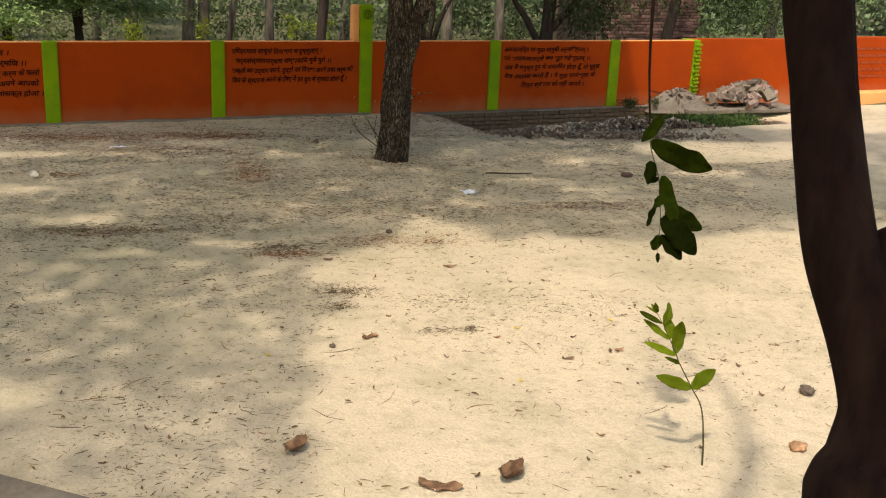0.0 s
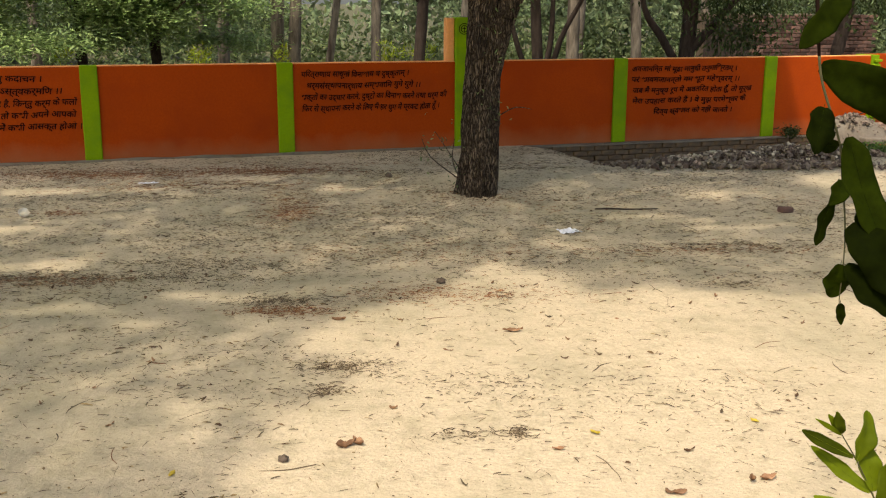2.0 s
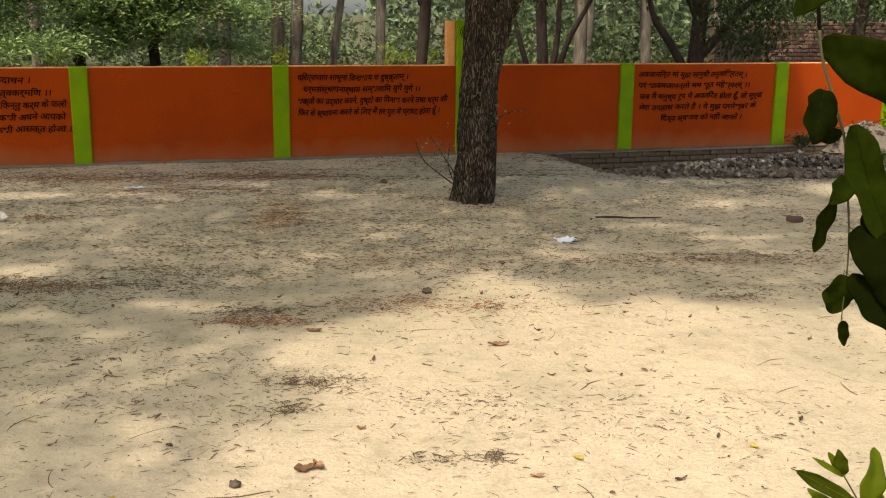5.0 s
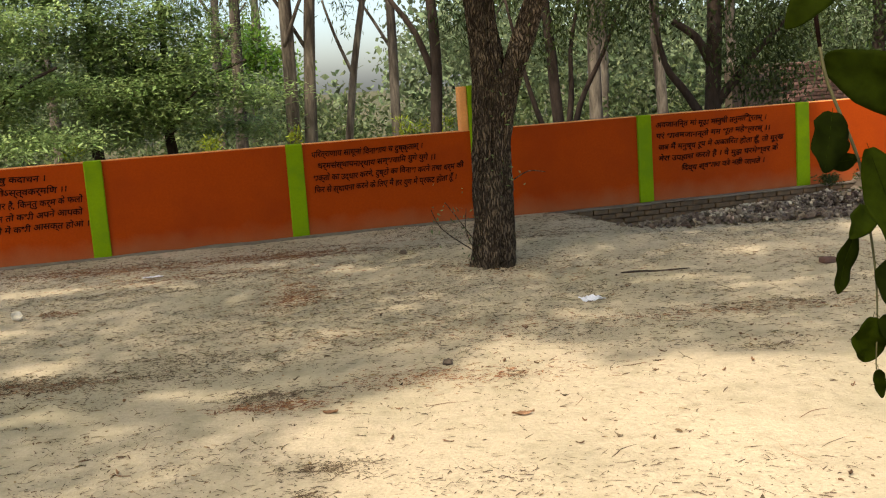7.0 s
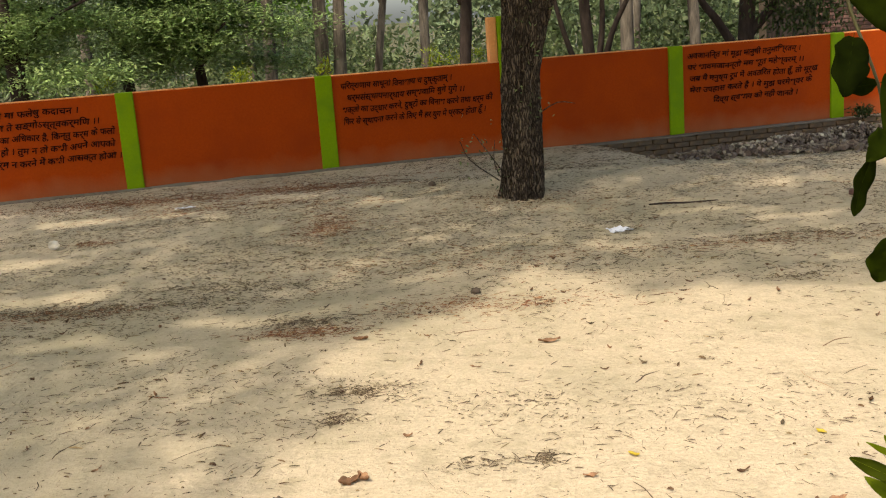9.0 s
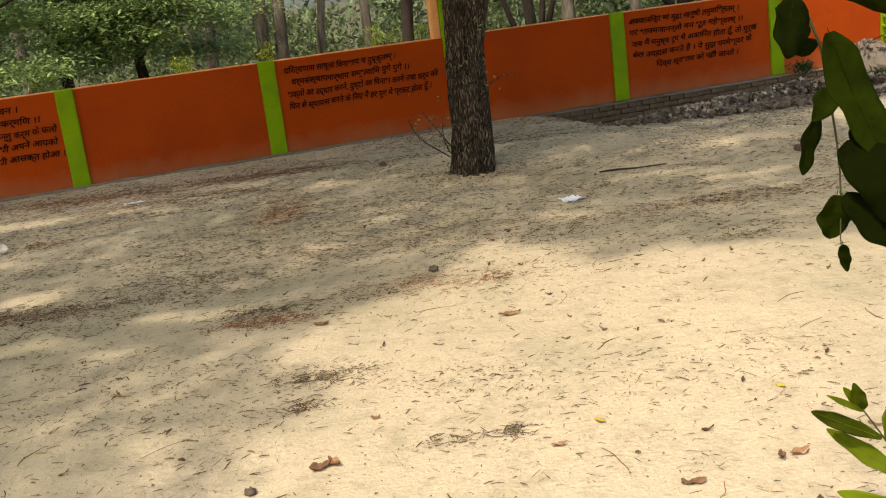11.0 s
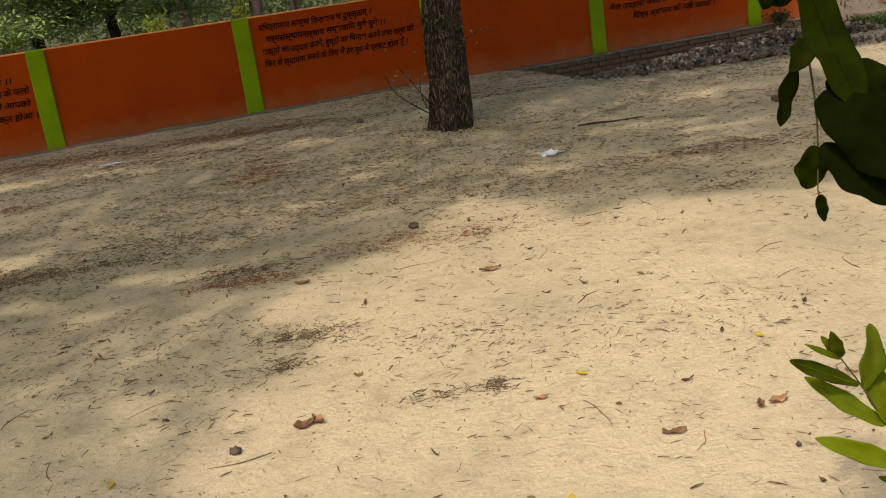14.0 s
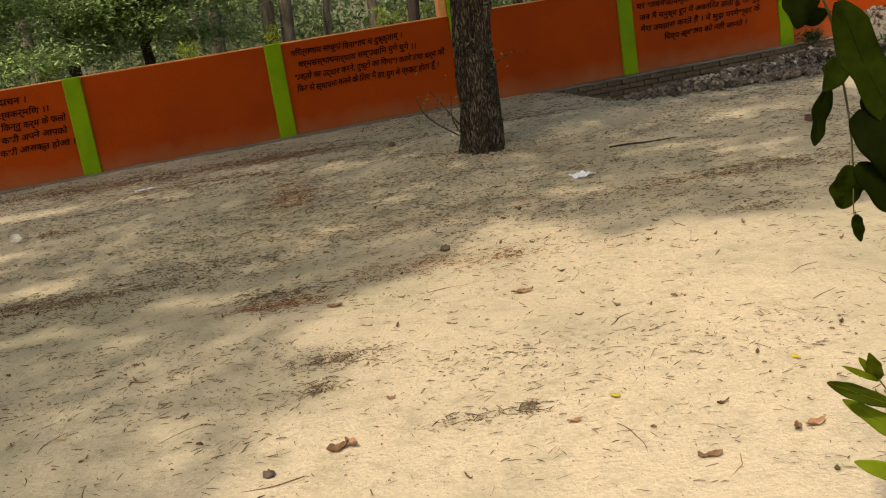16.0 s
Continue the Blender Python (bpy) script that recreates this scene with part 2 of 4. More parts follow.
def quads(name, v, mat, parent=None, n=4, label=""):
    """One mesh of many n-cornered pieces from an array of corners."""
    v = np.asarray(v, np.float32).reshape(-1, 3)
    me = bpy.data.meshes.new(name)
    k = len(v) // n
    me.vertices.add(len(v))
    me.vertices.foreach_set("co", v.ravel())
    me.loops.add(k * n)
    me.loops.foreach_set("vertex_index", np.arange(k * n, dtype=np.int32))
    me.polygons.add(k)
    me.polygons.foreach_set("loop_start", np.arange(0, k * n, n, dtype=np.int32))
    me.update(calc_edges=True)
    me.materials.append(mat)
    ob = new(name, me)
    if parent:
        ob.parent = parent
    if label:
        ob["label"] = label
    return ob


def empty(name, at, label, category, group="", kind=""):
    ob = new(name)
    ob.location = at
    ob.empty_display_size = 0.1
    return tagged(ob, label, category, group, kind)


def tube(points, radii, seg=10, ridges=0.0, seed=0, fine=1, cap=True):
    """A tapered limb along points, with an uneven, ridged skin."""
    pts = [Vector(p) for p in points]
    if fine > 1:
        out, rad = [], []
        for i in range(len(pts) - 1):
            p0, p1, p2, p3 = pts[max(i - 1, 0)], pts[i], pts[i + 1], pts[min(i + 2, len(pts) - 1)]
            for k in range(fine):
                t = k / fine
                out.append(0.5 * (2 * p1 + (p2 - p0) * t + (2 * p0 - 5 * p1 + 4 * p2 - p3) * t * t + (3 * p1 - p0 - 3 * p2 + p3) * t ** 3))
                rad.append(radii[i] * (1 - t) + radii[i + 1] * t)
        pts, radii = out + [pts[-1]], rad + [radii[-1]]
    verts, faces = [], []
    side = Vector((1, 0, 0))
    for i, p in enumerate(pts):
        way = (pts[min(i + 1, len(pts) - 1)] - pts[max(i - 1, 0)]).normalized()
        side = (side - way * side.dot(way)).normalized()
        up = way.cross(side)
        for k in range(seg):
            a = 2 * math.pi * k / seg
            d = side * math.cos(a) + up * math.sin(a)
            r = radii[i]
            if ridges:
                q = Vector((math.cos(a) * 2.6, math.sin(a) * 2.6, p.z * 0.9 + seed * 7))
                r *= 1 + ridges * noise.noise(q * 1.3) + 0.6 * ridges * noise.noise(Vector((q.x * 3, q.y * 3, q.z * 1.6))) + 0.45 * ridges * noise.noise(Vector((q.x * 7, q.y * 7, q.z * 4)))
            verts.append(p + d * r)
    for i in range(len(pts) - 1):
        for k in range(seg):
            a, b = i * seg + k, i * seg + (k + 1) % seg
            faces.append((a, b, b + seg, a + seg))
    if cap:
        faces.append(tuple(range(seg - 1, -1, -1)))
        faces.append(tuple(range((len(pts) - 1) * seg, len(pts) * seg)))
    return verts, faces


def leaf_cloud(centres, per, spread, length, width, droop=0.0, flat=0.0, rng=R):
    """Corners of many small leaves round the centres of clumps."""
    c = np.repeat(np.asarray(centres, float), per, 0)
    k = len(c)
    spread = np.asarray(spread) * np.ones(3)
    c = c + rng.normal(size=(k, 3)) * spread
    way = rng.normal(size=(k, 3))
    way[:, 2] = way[:, 2] * (1 - flat) - droop * 2.2
    way /= np.linalg.norm(way, axis=1, keepdims=True) + 1e-9
    side = np.cross(way, rng.normal(size=(k, 3)) * (1, 1, 1) + np.array([0, 0, flat * 6]))
    side /= np.linalg.norm(side, axis=1, keepdims=True) + 1e-9
    s = rng.uniform(0.6, 1.35, (k, 1))
    a, w = way * length * s, side * width * s * 0.5
    return np.stack([c, c + a * 0.45 + w, c + a, c + a * 0.45 - w], 1)


def box_data(x0, y0, z0, x1, y1, z1, bevel=0.0):
    bm = bmesh.new()
    bmesh.ops.create_cube(bm, size=1)
    for v in bm.verts:
        v.co = Vector(((x0 + x1) / 2 + v.co.x * (x1 - x0), (y0 + y1) / 2 + v.co.y * (y1 - y0), (z0 + z1) / 2 + v.co.z * (z1 - z0)))
    if bevel:
        bmesh.ops.bevel(bm, geom=bm.edges[:], offset=bevel, segments=1, affect="EDGES", profile=0.5)
    return bm


def part(name, bm, mat, parent=None, label="", smooth=False):
    me = bpy.data.meshes.new(name)
    bm.to_mesh(me)
    bm.free()
    if smooth:
        me.polygons.foreach_set("use_smooth", [True] * len(me.polygons))
    me.materials.append(mat)
    ob = new(name, me)
    if parent:
        ob.parent = parent
    if label:
        ob["label"] = label
    return ob


def step(a, b, x):
    t = min(max((x - a) / (b - a), 0.0), 1.0)
    return t * t * (3 - 2 * t)


# ---- ground ----
WALL_O, WALL_U = Vector((-4.93, 13.83, 0)), Vector((0.9627, 0.2707, 0))
WALL_N = Vector((0.2707, -0.9627, 0))  # towards the yard


def on_wall(s, off=0.0, z=0.0):
    return WALL_O + WALL_U * s + WALL_N * off + Vector((0, 0, z))


def ground_z(x, y):
    p = Vector((x, y, 0))
    rel = p - WALL_O
    s, off = rel.dot(WALL_U), rel.dot(WALL_N)
    z = 0.035 * noise.noise(Vector((x * 0.35, y * 0.35, 3))) + 0.012 * noise.noise(Vector((x * 1.7, y * 1.7, 9)))
    near = step(30, 16, math.hypot(x, y - 8))
    z += 0.012 * noise.noise(Vector((x * 5.1, y * 5.1, 2))) * near
    z += 0.10 * math.exp(-((x - 1.0) ** 2 / 2.2 + (y - 12.3) ** 2 / 0.5))  # low bank behind the tree
    z += 0.07 * math.exp(-((x + 2.4) ** 2 / 3.5 + (y - 11.2) ** 2 / 0.5))
    z += 0.06 * math.exp(-((x - 0.4) ** 2 + (y - 11.05) ** 2) / 0.35)
    z -= 0.46 * step(6.5, 8.5, s) * step(2.7, 1.7, off) * step(-0.9, -0.3, off) * step(19, 15, s)  # dip before the footing
    z -= 0.05 * step(1.5, 0.2, y) * step(-0.4, -1.4, x)
    return z


def axis(lo, hi, fine_lo, fine_hi, fine):
    a = [lo + (fine_lo - lo) * (1 - (1 - i / 14) ** 2.5) for i in range(14)] if lo < fine_lo else []
    m = list(np.arange(fine_lo, fine_hi, fine))
    b = [fine_hi + (hi - fine_hi) * (i / 14) ** 2.5 for i in range(15)]
    return a + m + b


GX, GY = axis(-600, 600, -9, 11, 0.11), axis(-200, 1500, 0.0, 18.5, 0.11)
gv = [(x, y, ground_z(x, y)) for y in GY for x in GX]
w = len(GX)
gf = [(j * w + i, j * w + i + 1, (j + 1) * w + i + 1, (j + 1) * w + i) for j in range(len(GY) - 1) for i in range(w - 1)]
ground = build("ground", gv, gf, SAND, smooth=True)
ground.data.materials.append(WOODLAND)
for p in ground.data.polygons:
    if (p.center - WALL_O).dot(WALL_N) < -0.25:
        p.material_index = 1
tagged(ground, "pale sandy bare ground with trodden dust and leaf litter", "ground", kind="structure")

# ---- boundary wall ----
TOP, THICK = 1.31, 0.16
wall = empty("wall_north", WALL_O, "low orange painted boundary wall with green posts", "wall", kind="structure")
wall.matrix_basis = Matrix.Translation(WALL_O) @ Matrix.Rotation(math.atan2(WALL_U.y, WALL_U.x), 4, "Z")
# in the wall's own axes: x along it, -y towards the yard


def uneven(bm, amount, seed, cuts=0):
    if cuts:
        bmesh.ops.subdivide_edges(bm, edges=[e for e in bm.edges if e.calc_length() > 0.5], cuts=cuts, use_grid_fill=True)
    for v in bm.verts:
        v.co += Vector([amount * noise.noise(v.co * 2.1 + Vector((seed, k * 5, 0))) for k in range(3)])
    return bm


POSTS = [-8.1, -5.4, -2.7, 0.0, 2.7, 5.41, 8.07, 10.84]
panels = []
for i, s in enumerate(POSTS):
    end = POSTS[i + 1] if i + 1 < len(POSTS) else 13.0
    low = -0.25 if s < 5 else -0.012
    bm = uneven(box_data(s + 0.12, 0, low, end + 0.12 if end < 13 else end, THICK, TOP, 0.008), 0.006, i, 6)
    panels.append(part("panel", bm, ORANGE, wall, "orange painted wall panel"))
    tall = abs(s - 5.41) < 0.01
    bm = uneven(box_data(s, -0.035, low - (0 if s < 5 else 0.0), s + 0.235, THICK + 0.03, 1.97 if tall else TOP + 0.018, 0.012), 0.005, i + 20)
    part("post", bm, GREEN, wall, "tall green post with a round emblem" if tall else "bright green painted wall post")
    if tall:
        bm = box_data(s - 0.125, 0.03, 1.3, s - 0.002, THICK + 0.03, 1.96, 0.01)
        part("post_side", bm, PEACH, wall, "faded orange side of the post")
        bm = bmesh.new()
        for rad in (0.085, 0.055):
            v0, v1 = [], []
            for k in range(24):
                a = 2 * math.pi * k / 24
                v0.append(bm.verts.new((s + 0.13 + math.cos(a) * rad, -0.041, 1.80 + math.sin(a) * rad)))
                v1.append(bm.verts.new((s + 0.13 + math.cos(a) * (rad - 0.012), -0.041, 1.80 + math.sin(a) * (rad - 0.012))))
            for k in range(24):
                bm.faces.new((v0[k], v0[(k + 1) % 24], v1[(k + 1) % 24], v1[k]))
        for a, b in (((-0.03, 0.0), (0.03, 0.012)), ((-0.005, -0.04), (0.007, 0.04))):
            bm.faces.new([bm.verts.new((s + 0.13 + x, -0.042, 1.80 + z)) for x, z in ((a[0], a[1]), (b[0], a[1]), (b[0], b[1]), (a[0], b[1]))])
        part("emblem", bm, INK, wall, "small dark ring emblem")
# rough top edge in a paler orange
bm = uneven(box_data(-8.1, 0.012, TOP, 13.0, THICK - 0.012, TOP + 0.015, 0.004), 0.004, 44, 40)
part("coping", bm, PEACH, wall, "rough pale top edge")
bm = uneven(box_data(-8.1, -0.11, -0.2, 5.6, 0.0, 0.028, 0.01), 0.02, 45, 30)
part("skirting", bm, CEMENT, wall, "crumbling cement strip along the foot")


def visual(text):
    """Devanagari in the order in which its signs are painted: the short i stands before its cluster."""
    out = []
    for ch in text:
        if ch == "\u093f":
            k = len(out) - 1
            while k >= 2 and out[k - 1] == "\u094d":
                k -= 2
            out.insert(k, ch)
        else:
            out.append(ch)
    return "".join(out)


def lettering(parent, lines, s0, z0, pitch, mat=INK):
    """Painted lines of writing: (text, left offset, width)."""
    for row, (text, left, width) in enumerate(lines):
        cu = bpy.data.curves.new("lettering", "FONT")
        cu.body, cu.size, cu.offset = visual(text), 1.0, 0.017
        cu.resolution_u = 2
        tmp = bpy.data.objects.new("tmp", cu)
        scene.collection.objects.link(tmp)
        me = bpy.data.meshes.new_from_object(tmp.evaluated_get(bpy.context.evaluated_depsgraph_get()))
        bpy.data.objects.remove(tmp)
        co = np.zeros(len(me.vertices) * 3, np.float32)
        me.vertices.foreach_get("co", co)
        co = co.reshape(-1, 3)
        k = width / (co[:, 0].max() - co[:, 0].min())
        x = (co[:, 0] - co[:, 0].min()) * k
        z = co[:, 1] * 0.118
        wob = 0.006 * np.sin(x * 5.1 + row) + 0.004 * np.sin(x * 13 + 2 * row)
        out = np.stack([s0 + left + x + 0.16 * z, np.full(len(x), -0.013), z0 - pitch * row + z + wob], 1)
        me.vertices.foreach_set("co", out.astype(np.float32).ravel())
        me.update()
        me.materials.clear()
        me.materials.append(mat)
        ob = new("lettering", me)
        ob.parent = parent


lettering(panels[2], [
    ("कर्मण्येवाधिकारस्ते मा फलेषु कदाचन ।", 0.0, 2.0), ("मा कर्मफलहेतुर्भूर्मा ते सङ्गोऽस्त्वकर्मणि ।।", 0.0, 2.25),
    ("तुम्हें अपना कर्म करने का अधिकार है, किन्तु कर्म के फलों", 0.0, 2.44), ("के तुम अधिकारी नहीं हो । तुम न तो कभी अपने आपको", 0.0, 2.42),
    ("कारण मानो, न ही कर्म न करने में कभी आसक्त होओ ।", 0.0, 2.48)], -2.5, 1.12, 0.163)
lettering(panels[4], [
    ("परित्राणाय साधूनां विनाशाय च दुष्कृताम् ।", 0.0, 1.62), ("धर्मसंस्थापनार्थाय सम्भवामि युगे युगे ।।", 0.08, 1.72),
    ("भक्तों का उद्धार करने, दुष्टों का विनाश करने तथा धर्म की", 0.0, 2.22), ("फिर से स्थापना करने के लिए मैं हर युग में प्रकट होता हूँ ।", 0.0, 2.1)],
    3.05, 1.115, 0.165)
lettering(panels[6], [
    ("अवजानन्ति मां मूढा मानुषीं तनुमाश्रितम् ।", 0.0, 1.92), ("परं भावमजानन्तो मम भूत महेश्वरम् ।।", 0.0, 1.98),
    ("जब मैं मनुष्य रूप में अवतरित होता हूँ, तो मूर्ख", 0.03, 2.2), ("मेरा उपहास करते हैं । वे मुझ परमेश्वर के", 0.03, 2.1),
    ("दिव्य स्वभाव को नहीं जानते ।", 0.42, 1.45)], 8.38, 1.115, 0.17)

# ---- footing, right-hand wall and brick building ----
footing = empty("wall_footing", WALL_O, "exposed weathered brick footing under the wall", "footing", kind="structure")
footing.matrix_basis = wall.matrix_basis.copy()
part("core", box_data(5.7, -0.10, -0.7, 12.95, THICK, -0.03), MORTAR, footing, "dark mortar bed")
bm = uneven(box_data(5.6, -0.17, -0.032, 12.95, 0.0, -0.008, 0.006), 0.01, 50, 20)
part("ledge", bm, CEMENT, footing, "rough cement ledge")
brick_bm = uneven(box_data(-0.113, -0.055, -0.034, 0.113, 0.055, 0.034, 0.006), 0.004, 3)
brick_mesh = bpy.data.meshes.new("brick")
brick_bm.to_mesh(brick_mesh)
brick_bm.free()
brick_mesh.materials.append(BRICK_OLD)
red_mesh = brick_mesh.copy()
red_mesh.materials.clear()
red_mesh.materials.append(BRICK_RED)


def lay(parent, mesh, x, y, z, turn=0.0, tilt=0.0):
    ob = new("brick", mesh)
    ob.parent = parent
    ob.matrix_basis = Matrix.Translation((x, y, z)) @ Euler((tilt, tilt * 0.5, turn)).to_matrix().to_4x4()
    return ob


for course in range(6):
    x = 5.9 + (0.12 if course % 2 else 0.0)
    while x < 12.85:
        lay(footing, brick_mesh, x, -0.085 - R.uniform(0, 0.02) - 0.008 * course, -0.075 - 0.08 * course, R.normal(0, 0.015), R.normal(0, 0.01))
        x += 0.242

side_wall = empty("wall_east", WALL_O, "sunlit orange wall with a step along its foot", "wall", kind="structure")
side_wall.matrix_basis = wall.matrix_basis.copy()
part("panel", uneven(box_data(13.12, 0.25, -0.3, 17.6, 0.41, TOP + 0.02, 0.008), 0.006, 61, 8), ORANGE, side_wall)
text_panel = part("panel", uneven(box_data(17.62, 0.22, -0.3, 25.0, 0.41, TOP + 0.06, 0.008), 0.006, 62, 8), ORANGE, side_wall)
part("step", uneven(box_data(17.3, -0.15, -0.5, 25.0, 0.2, 0.14, 0.02), 0.01, 63, 8), PEACH, side_wall, "low pale orange step")
toothed = part("post", uneven(box_data(12.95, -0.03, -0.05, 13.1, 0.42, TOP + 0.02, 0.008), 0.004, 64), GREEN, side_wall, "green post end with toothed brickwork")
tooth_bm = box_data(-0.06, -0.03, -0.022, 0.075, 0.03, 0.022, 0.004)
tooth_mesh = bpy.data.meshes.new("brick")
tooth_bm.to_mesh(tooth_mesh)
tooth_bm.free()
tooth_mesh.materials.append(GREEN)
for k in range(16):
    ob = new("brick", tooth_mesh)
    ob.parent = side_wall
    ob.location = (13.02 + 0.03 * (k % 2), -0.055, 0.05 + k * 0.079)
# worn, unreadable writing on the far panel: plain bars
for row in range(5):
    x = 17.85 + 0.1 * (row % 2)
    while x < 20.4:
        wide = R.uniform(0.1, 0.32)
        part("lettering", box_data(x, 0.205, 1.08 - row * 0.16, x + wide, 0.212, 1.13 - row * 0.16), FADED, text_panel)
        x += wide + 0.06

building = empty("brick_building", on_wall(14.2, -5.2), "unplastered red-brown brick outbuilding behind the wall", "building")
building.matrix_basis = Matrix.Translation(on_wall(14.0, -5.2)) @ Matrix.Rotation(math.atan2(WALL_U.y, WALL_U.x), 4, "Z")
part("wall", box_data(0.0, 0.06, -0.1, 3.2, 2.4, 1.95, 0.01), MORTAR, building, "mortar core of the brick wall")
# borrows BARK_DARK, so the shade on this end sits in its colour
part("shade_toned_end", box_data(-0.35, 0.1, -0.1, 0.0, 1.5, 1.75, 0.03), BARK_DARK, building, "end of the building coloured dark for shade")
for course in range(14):
    x = 0.1 + (0.12 if course % 2 else 0.0) + max(0.0, 0.25 - 0.05 * course)
    while x < 3.15:
        lay(building, red_mesh, x, 0.03 - R.uniform(0, 0.015), 0.83 + 0.083 * course, R.normal(0, 0.02), R.normal(0, 0.015))
        x += 0.242

# ---- rubble, slab and weeds before the footing ----


def heap(name, spots, count, size, mat, label, category, base=None):
    """Heaped fragments: spots are (x, y, z, rx, ry, rise)."""
    verts, faces = [], []
    cube = np.array([(x, y, z) for x in (-1, 1) for y in (-1, 1) for z in (-1, 1)], float) * 0.5
    cf = [(0, 1, 3, 2), (4, 6, 7, 5), (0, 4, 5, 1), (2, 3, 7, 6), (0, 2, 6, 4), (1, 5, 7, 3)]
    for k in range(count):
        x, y, z, rx, ry, rise = spots[int(R.integers(len(spots)))]
        u, v = R.normal(0, 0.45, 2)
        h = rise * math.exp(-(u * u + v * v) * 1.2)
        px, py = x + u * rx, y + v * ry
        s = size * (0.35 + R.random() ** 2 * 1.5)
        c = cube * (0.75 + 0.5 * R.random((8, 3))) * s * np.array([1.0, R.uniform(0.5, 1), R.uniform(0.25, 0.7)])
        m = np.array(Euler(R.normal(0, 0.6, 2).tolist() + [R.uniform(0, 6.3)]).to_matrix())
        c = c @ m.T + (px, py, max(z, ground_z(px, py)) + h + 0.2 * s)
        n0 = len(verts)
        verts.extend(c)
        faces.extend([tuple(n0 + i for i in f) for f in cf])
    ob = build(name, verts, faces, mat)
    return tagged(ob, label, category, kind="stuff")


def mound(name, x, y, z, rx, ry, rise, mat, label, category, seed):
    verts, faces, n = [], [], 26
    for j in range(n + 1):
        for i in range(n + 1):
            u, v = i / n * 2 - 1, j / n * 2 - 1
            h = max(0.0, 1 - u * u - v * v) ** 0.8
            px, py = x + u * rx, y + v * ry
            bumps = 0.25 * noise.noise(Vector((px * 3, py * 3, seed))) + 0.12 * noise.noise(Vector((px * 9, py * 9, seed)))
            verts.append((px, py, z - 0.06 + rise * h * (1 + bumps)))
    for j in range(n):
        for i in range(n):
            a = j * (n + 1) + i
            faces.append((a, a + 1, a + n + 2, a + n + 1))
    return tagged(build(name, verts, faces, mat, smooth=True), label, category)


mound("earth_mound", 4.5, 14.4, -0.5, 2.4, 1.5, 0.2, EARTH, "dark earth bank under broken masonry", "earth mound", 2)
heap("rubble", [(3.2, 13.6, -0.5, 0.8, 0.5, 0.10), (3.9, 13.9, -0.48, 0.9, 0.7, 0.18), (4.8, 14.2, -0.46, 1.0, 0.8, 0.24), (5.6, 14.6, -0.46, 0.9, 0.7, 0.24),
                (4.4, 13.3, -0.4, 1.7, 0.25, 0.06), (6.4, 15.0, -0.44, 0.7, 0.5, 0.2)], 7500, 0.042, RUBBLE, "heap of broken grey masonry and stones beside the wall footing", "rubble")
heap("masonry_chips", [(3.4, 13.6, -0.47, 0.7, 0.6, 0.14), (4.0, 13.9, -0.46, 0.9, 0.7, 0.22), (4.9, 14.2, -0.44, 1.0, 0.8, 0.28), (5.7, 14.6, -0.44, 0.9, 0.7, 0.27)], 1100, 0.034, RUBBLE_PALE,
     "pale chips of brick and plaster on the rubble", "rubble")
slab = part("slab", uneven(box_data(-1.3, -0.35, -0.09, 1.5, 0.35, 0.0, 0.015), 0.015, 71, 6), CEMENT)
slab.matrix_basis = Matrix.Translation(on_wall(13.7, 0.55, 0.0)) @ Euler((0.03, 0.0, 0.2)).to_matrix().to_4x4()
tagged(slab, "cracked grey concrete slab lying over the ditch", "slab")
mound("sand_mound", 7.15, 17.0, -0.05, 0.75, 0.42, 0.42, CEMENT, "small heap of grey sand against the wall", "sand mound", 8)
heap("gravel", [(7.15, 16.95, -0.02, 0.6, 0.35, 0.36)], 260, 0.04, RUBBLE, "loose gravel on the sand heap", "gravel")
heap("brick_rubble", [(8.9, 17.3, 0.0, 0.75, 0.4, 0.42), (8.4, 17.1, 0.0, 0.6, 0.4, 0.25)], 330, 0.13, RUBBLE,
     "heap of broken brick pieces by the orange wall", "rubble")
weeds = quads("weeds", leaf_cloud([(7.2 + R.normal(0, 0.6), 15.3 + R.normal(0, 0.25), -0.08 + R.uniform(0, 0.08)) for _ in range(60)], 40, (0.12, 0.1, 0.04), 0.07, 0.03), GRASS)
tagged(weeds, "low green weeds creeping over the rubble edge", "weeds", kind="stuff")
for x, y, n in ((5.95, 16.55, 45), (6.55, 16.75, 12)):
    ob = quads("small_weed", leaf_cloud([(x + R.normal(0, 0.07), y + R.normal(0, 0.05), 0.08 + R.uniform(-0.03, 0.08)) for _ in range(n)], 14, 0.03, 0.05, 0.018), LEAF_DARK)
    tagged(ob, "small dark weed growing on the footing ledge", "weed", kind="stuff")
v, f = tube([on_wall(11.9, 0.05, 0.3), on_wall(12.3, 0.1, 0.23), on_wall(12.6, 0.2, 0.33), on_wall(12.9, 0.25, 0.42)], [0.008, 0.014, 0.012, 0.006], 6, 0.2, 5, 3)
tagged(build("dead_branch", v, f, BARK_DARK, smooth=True), "thin dark dead branch leaning on the sand heap", "branch")

# ---- trees ----


def stem(parent, name, pts, radii, mat, seg=10, ridges=0.12, seed=0, fine=4):
    base = Vector(parent.location)
    v, f = tube([Vector(p) - base for p in pts], radii, seg, ridges, seed, fine)
    return build(name, v, f, mat, parent, smooth=True)


def crown_part(parent, corners, mat):
    base = np.array(parent.location)
    return quads("crown", corners - base, mat, parent)


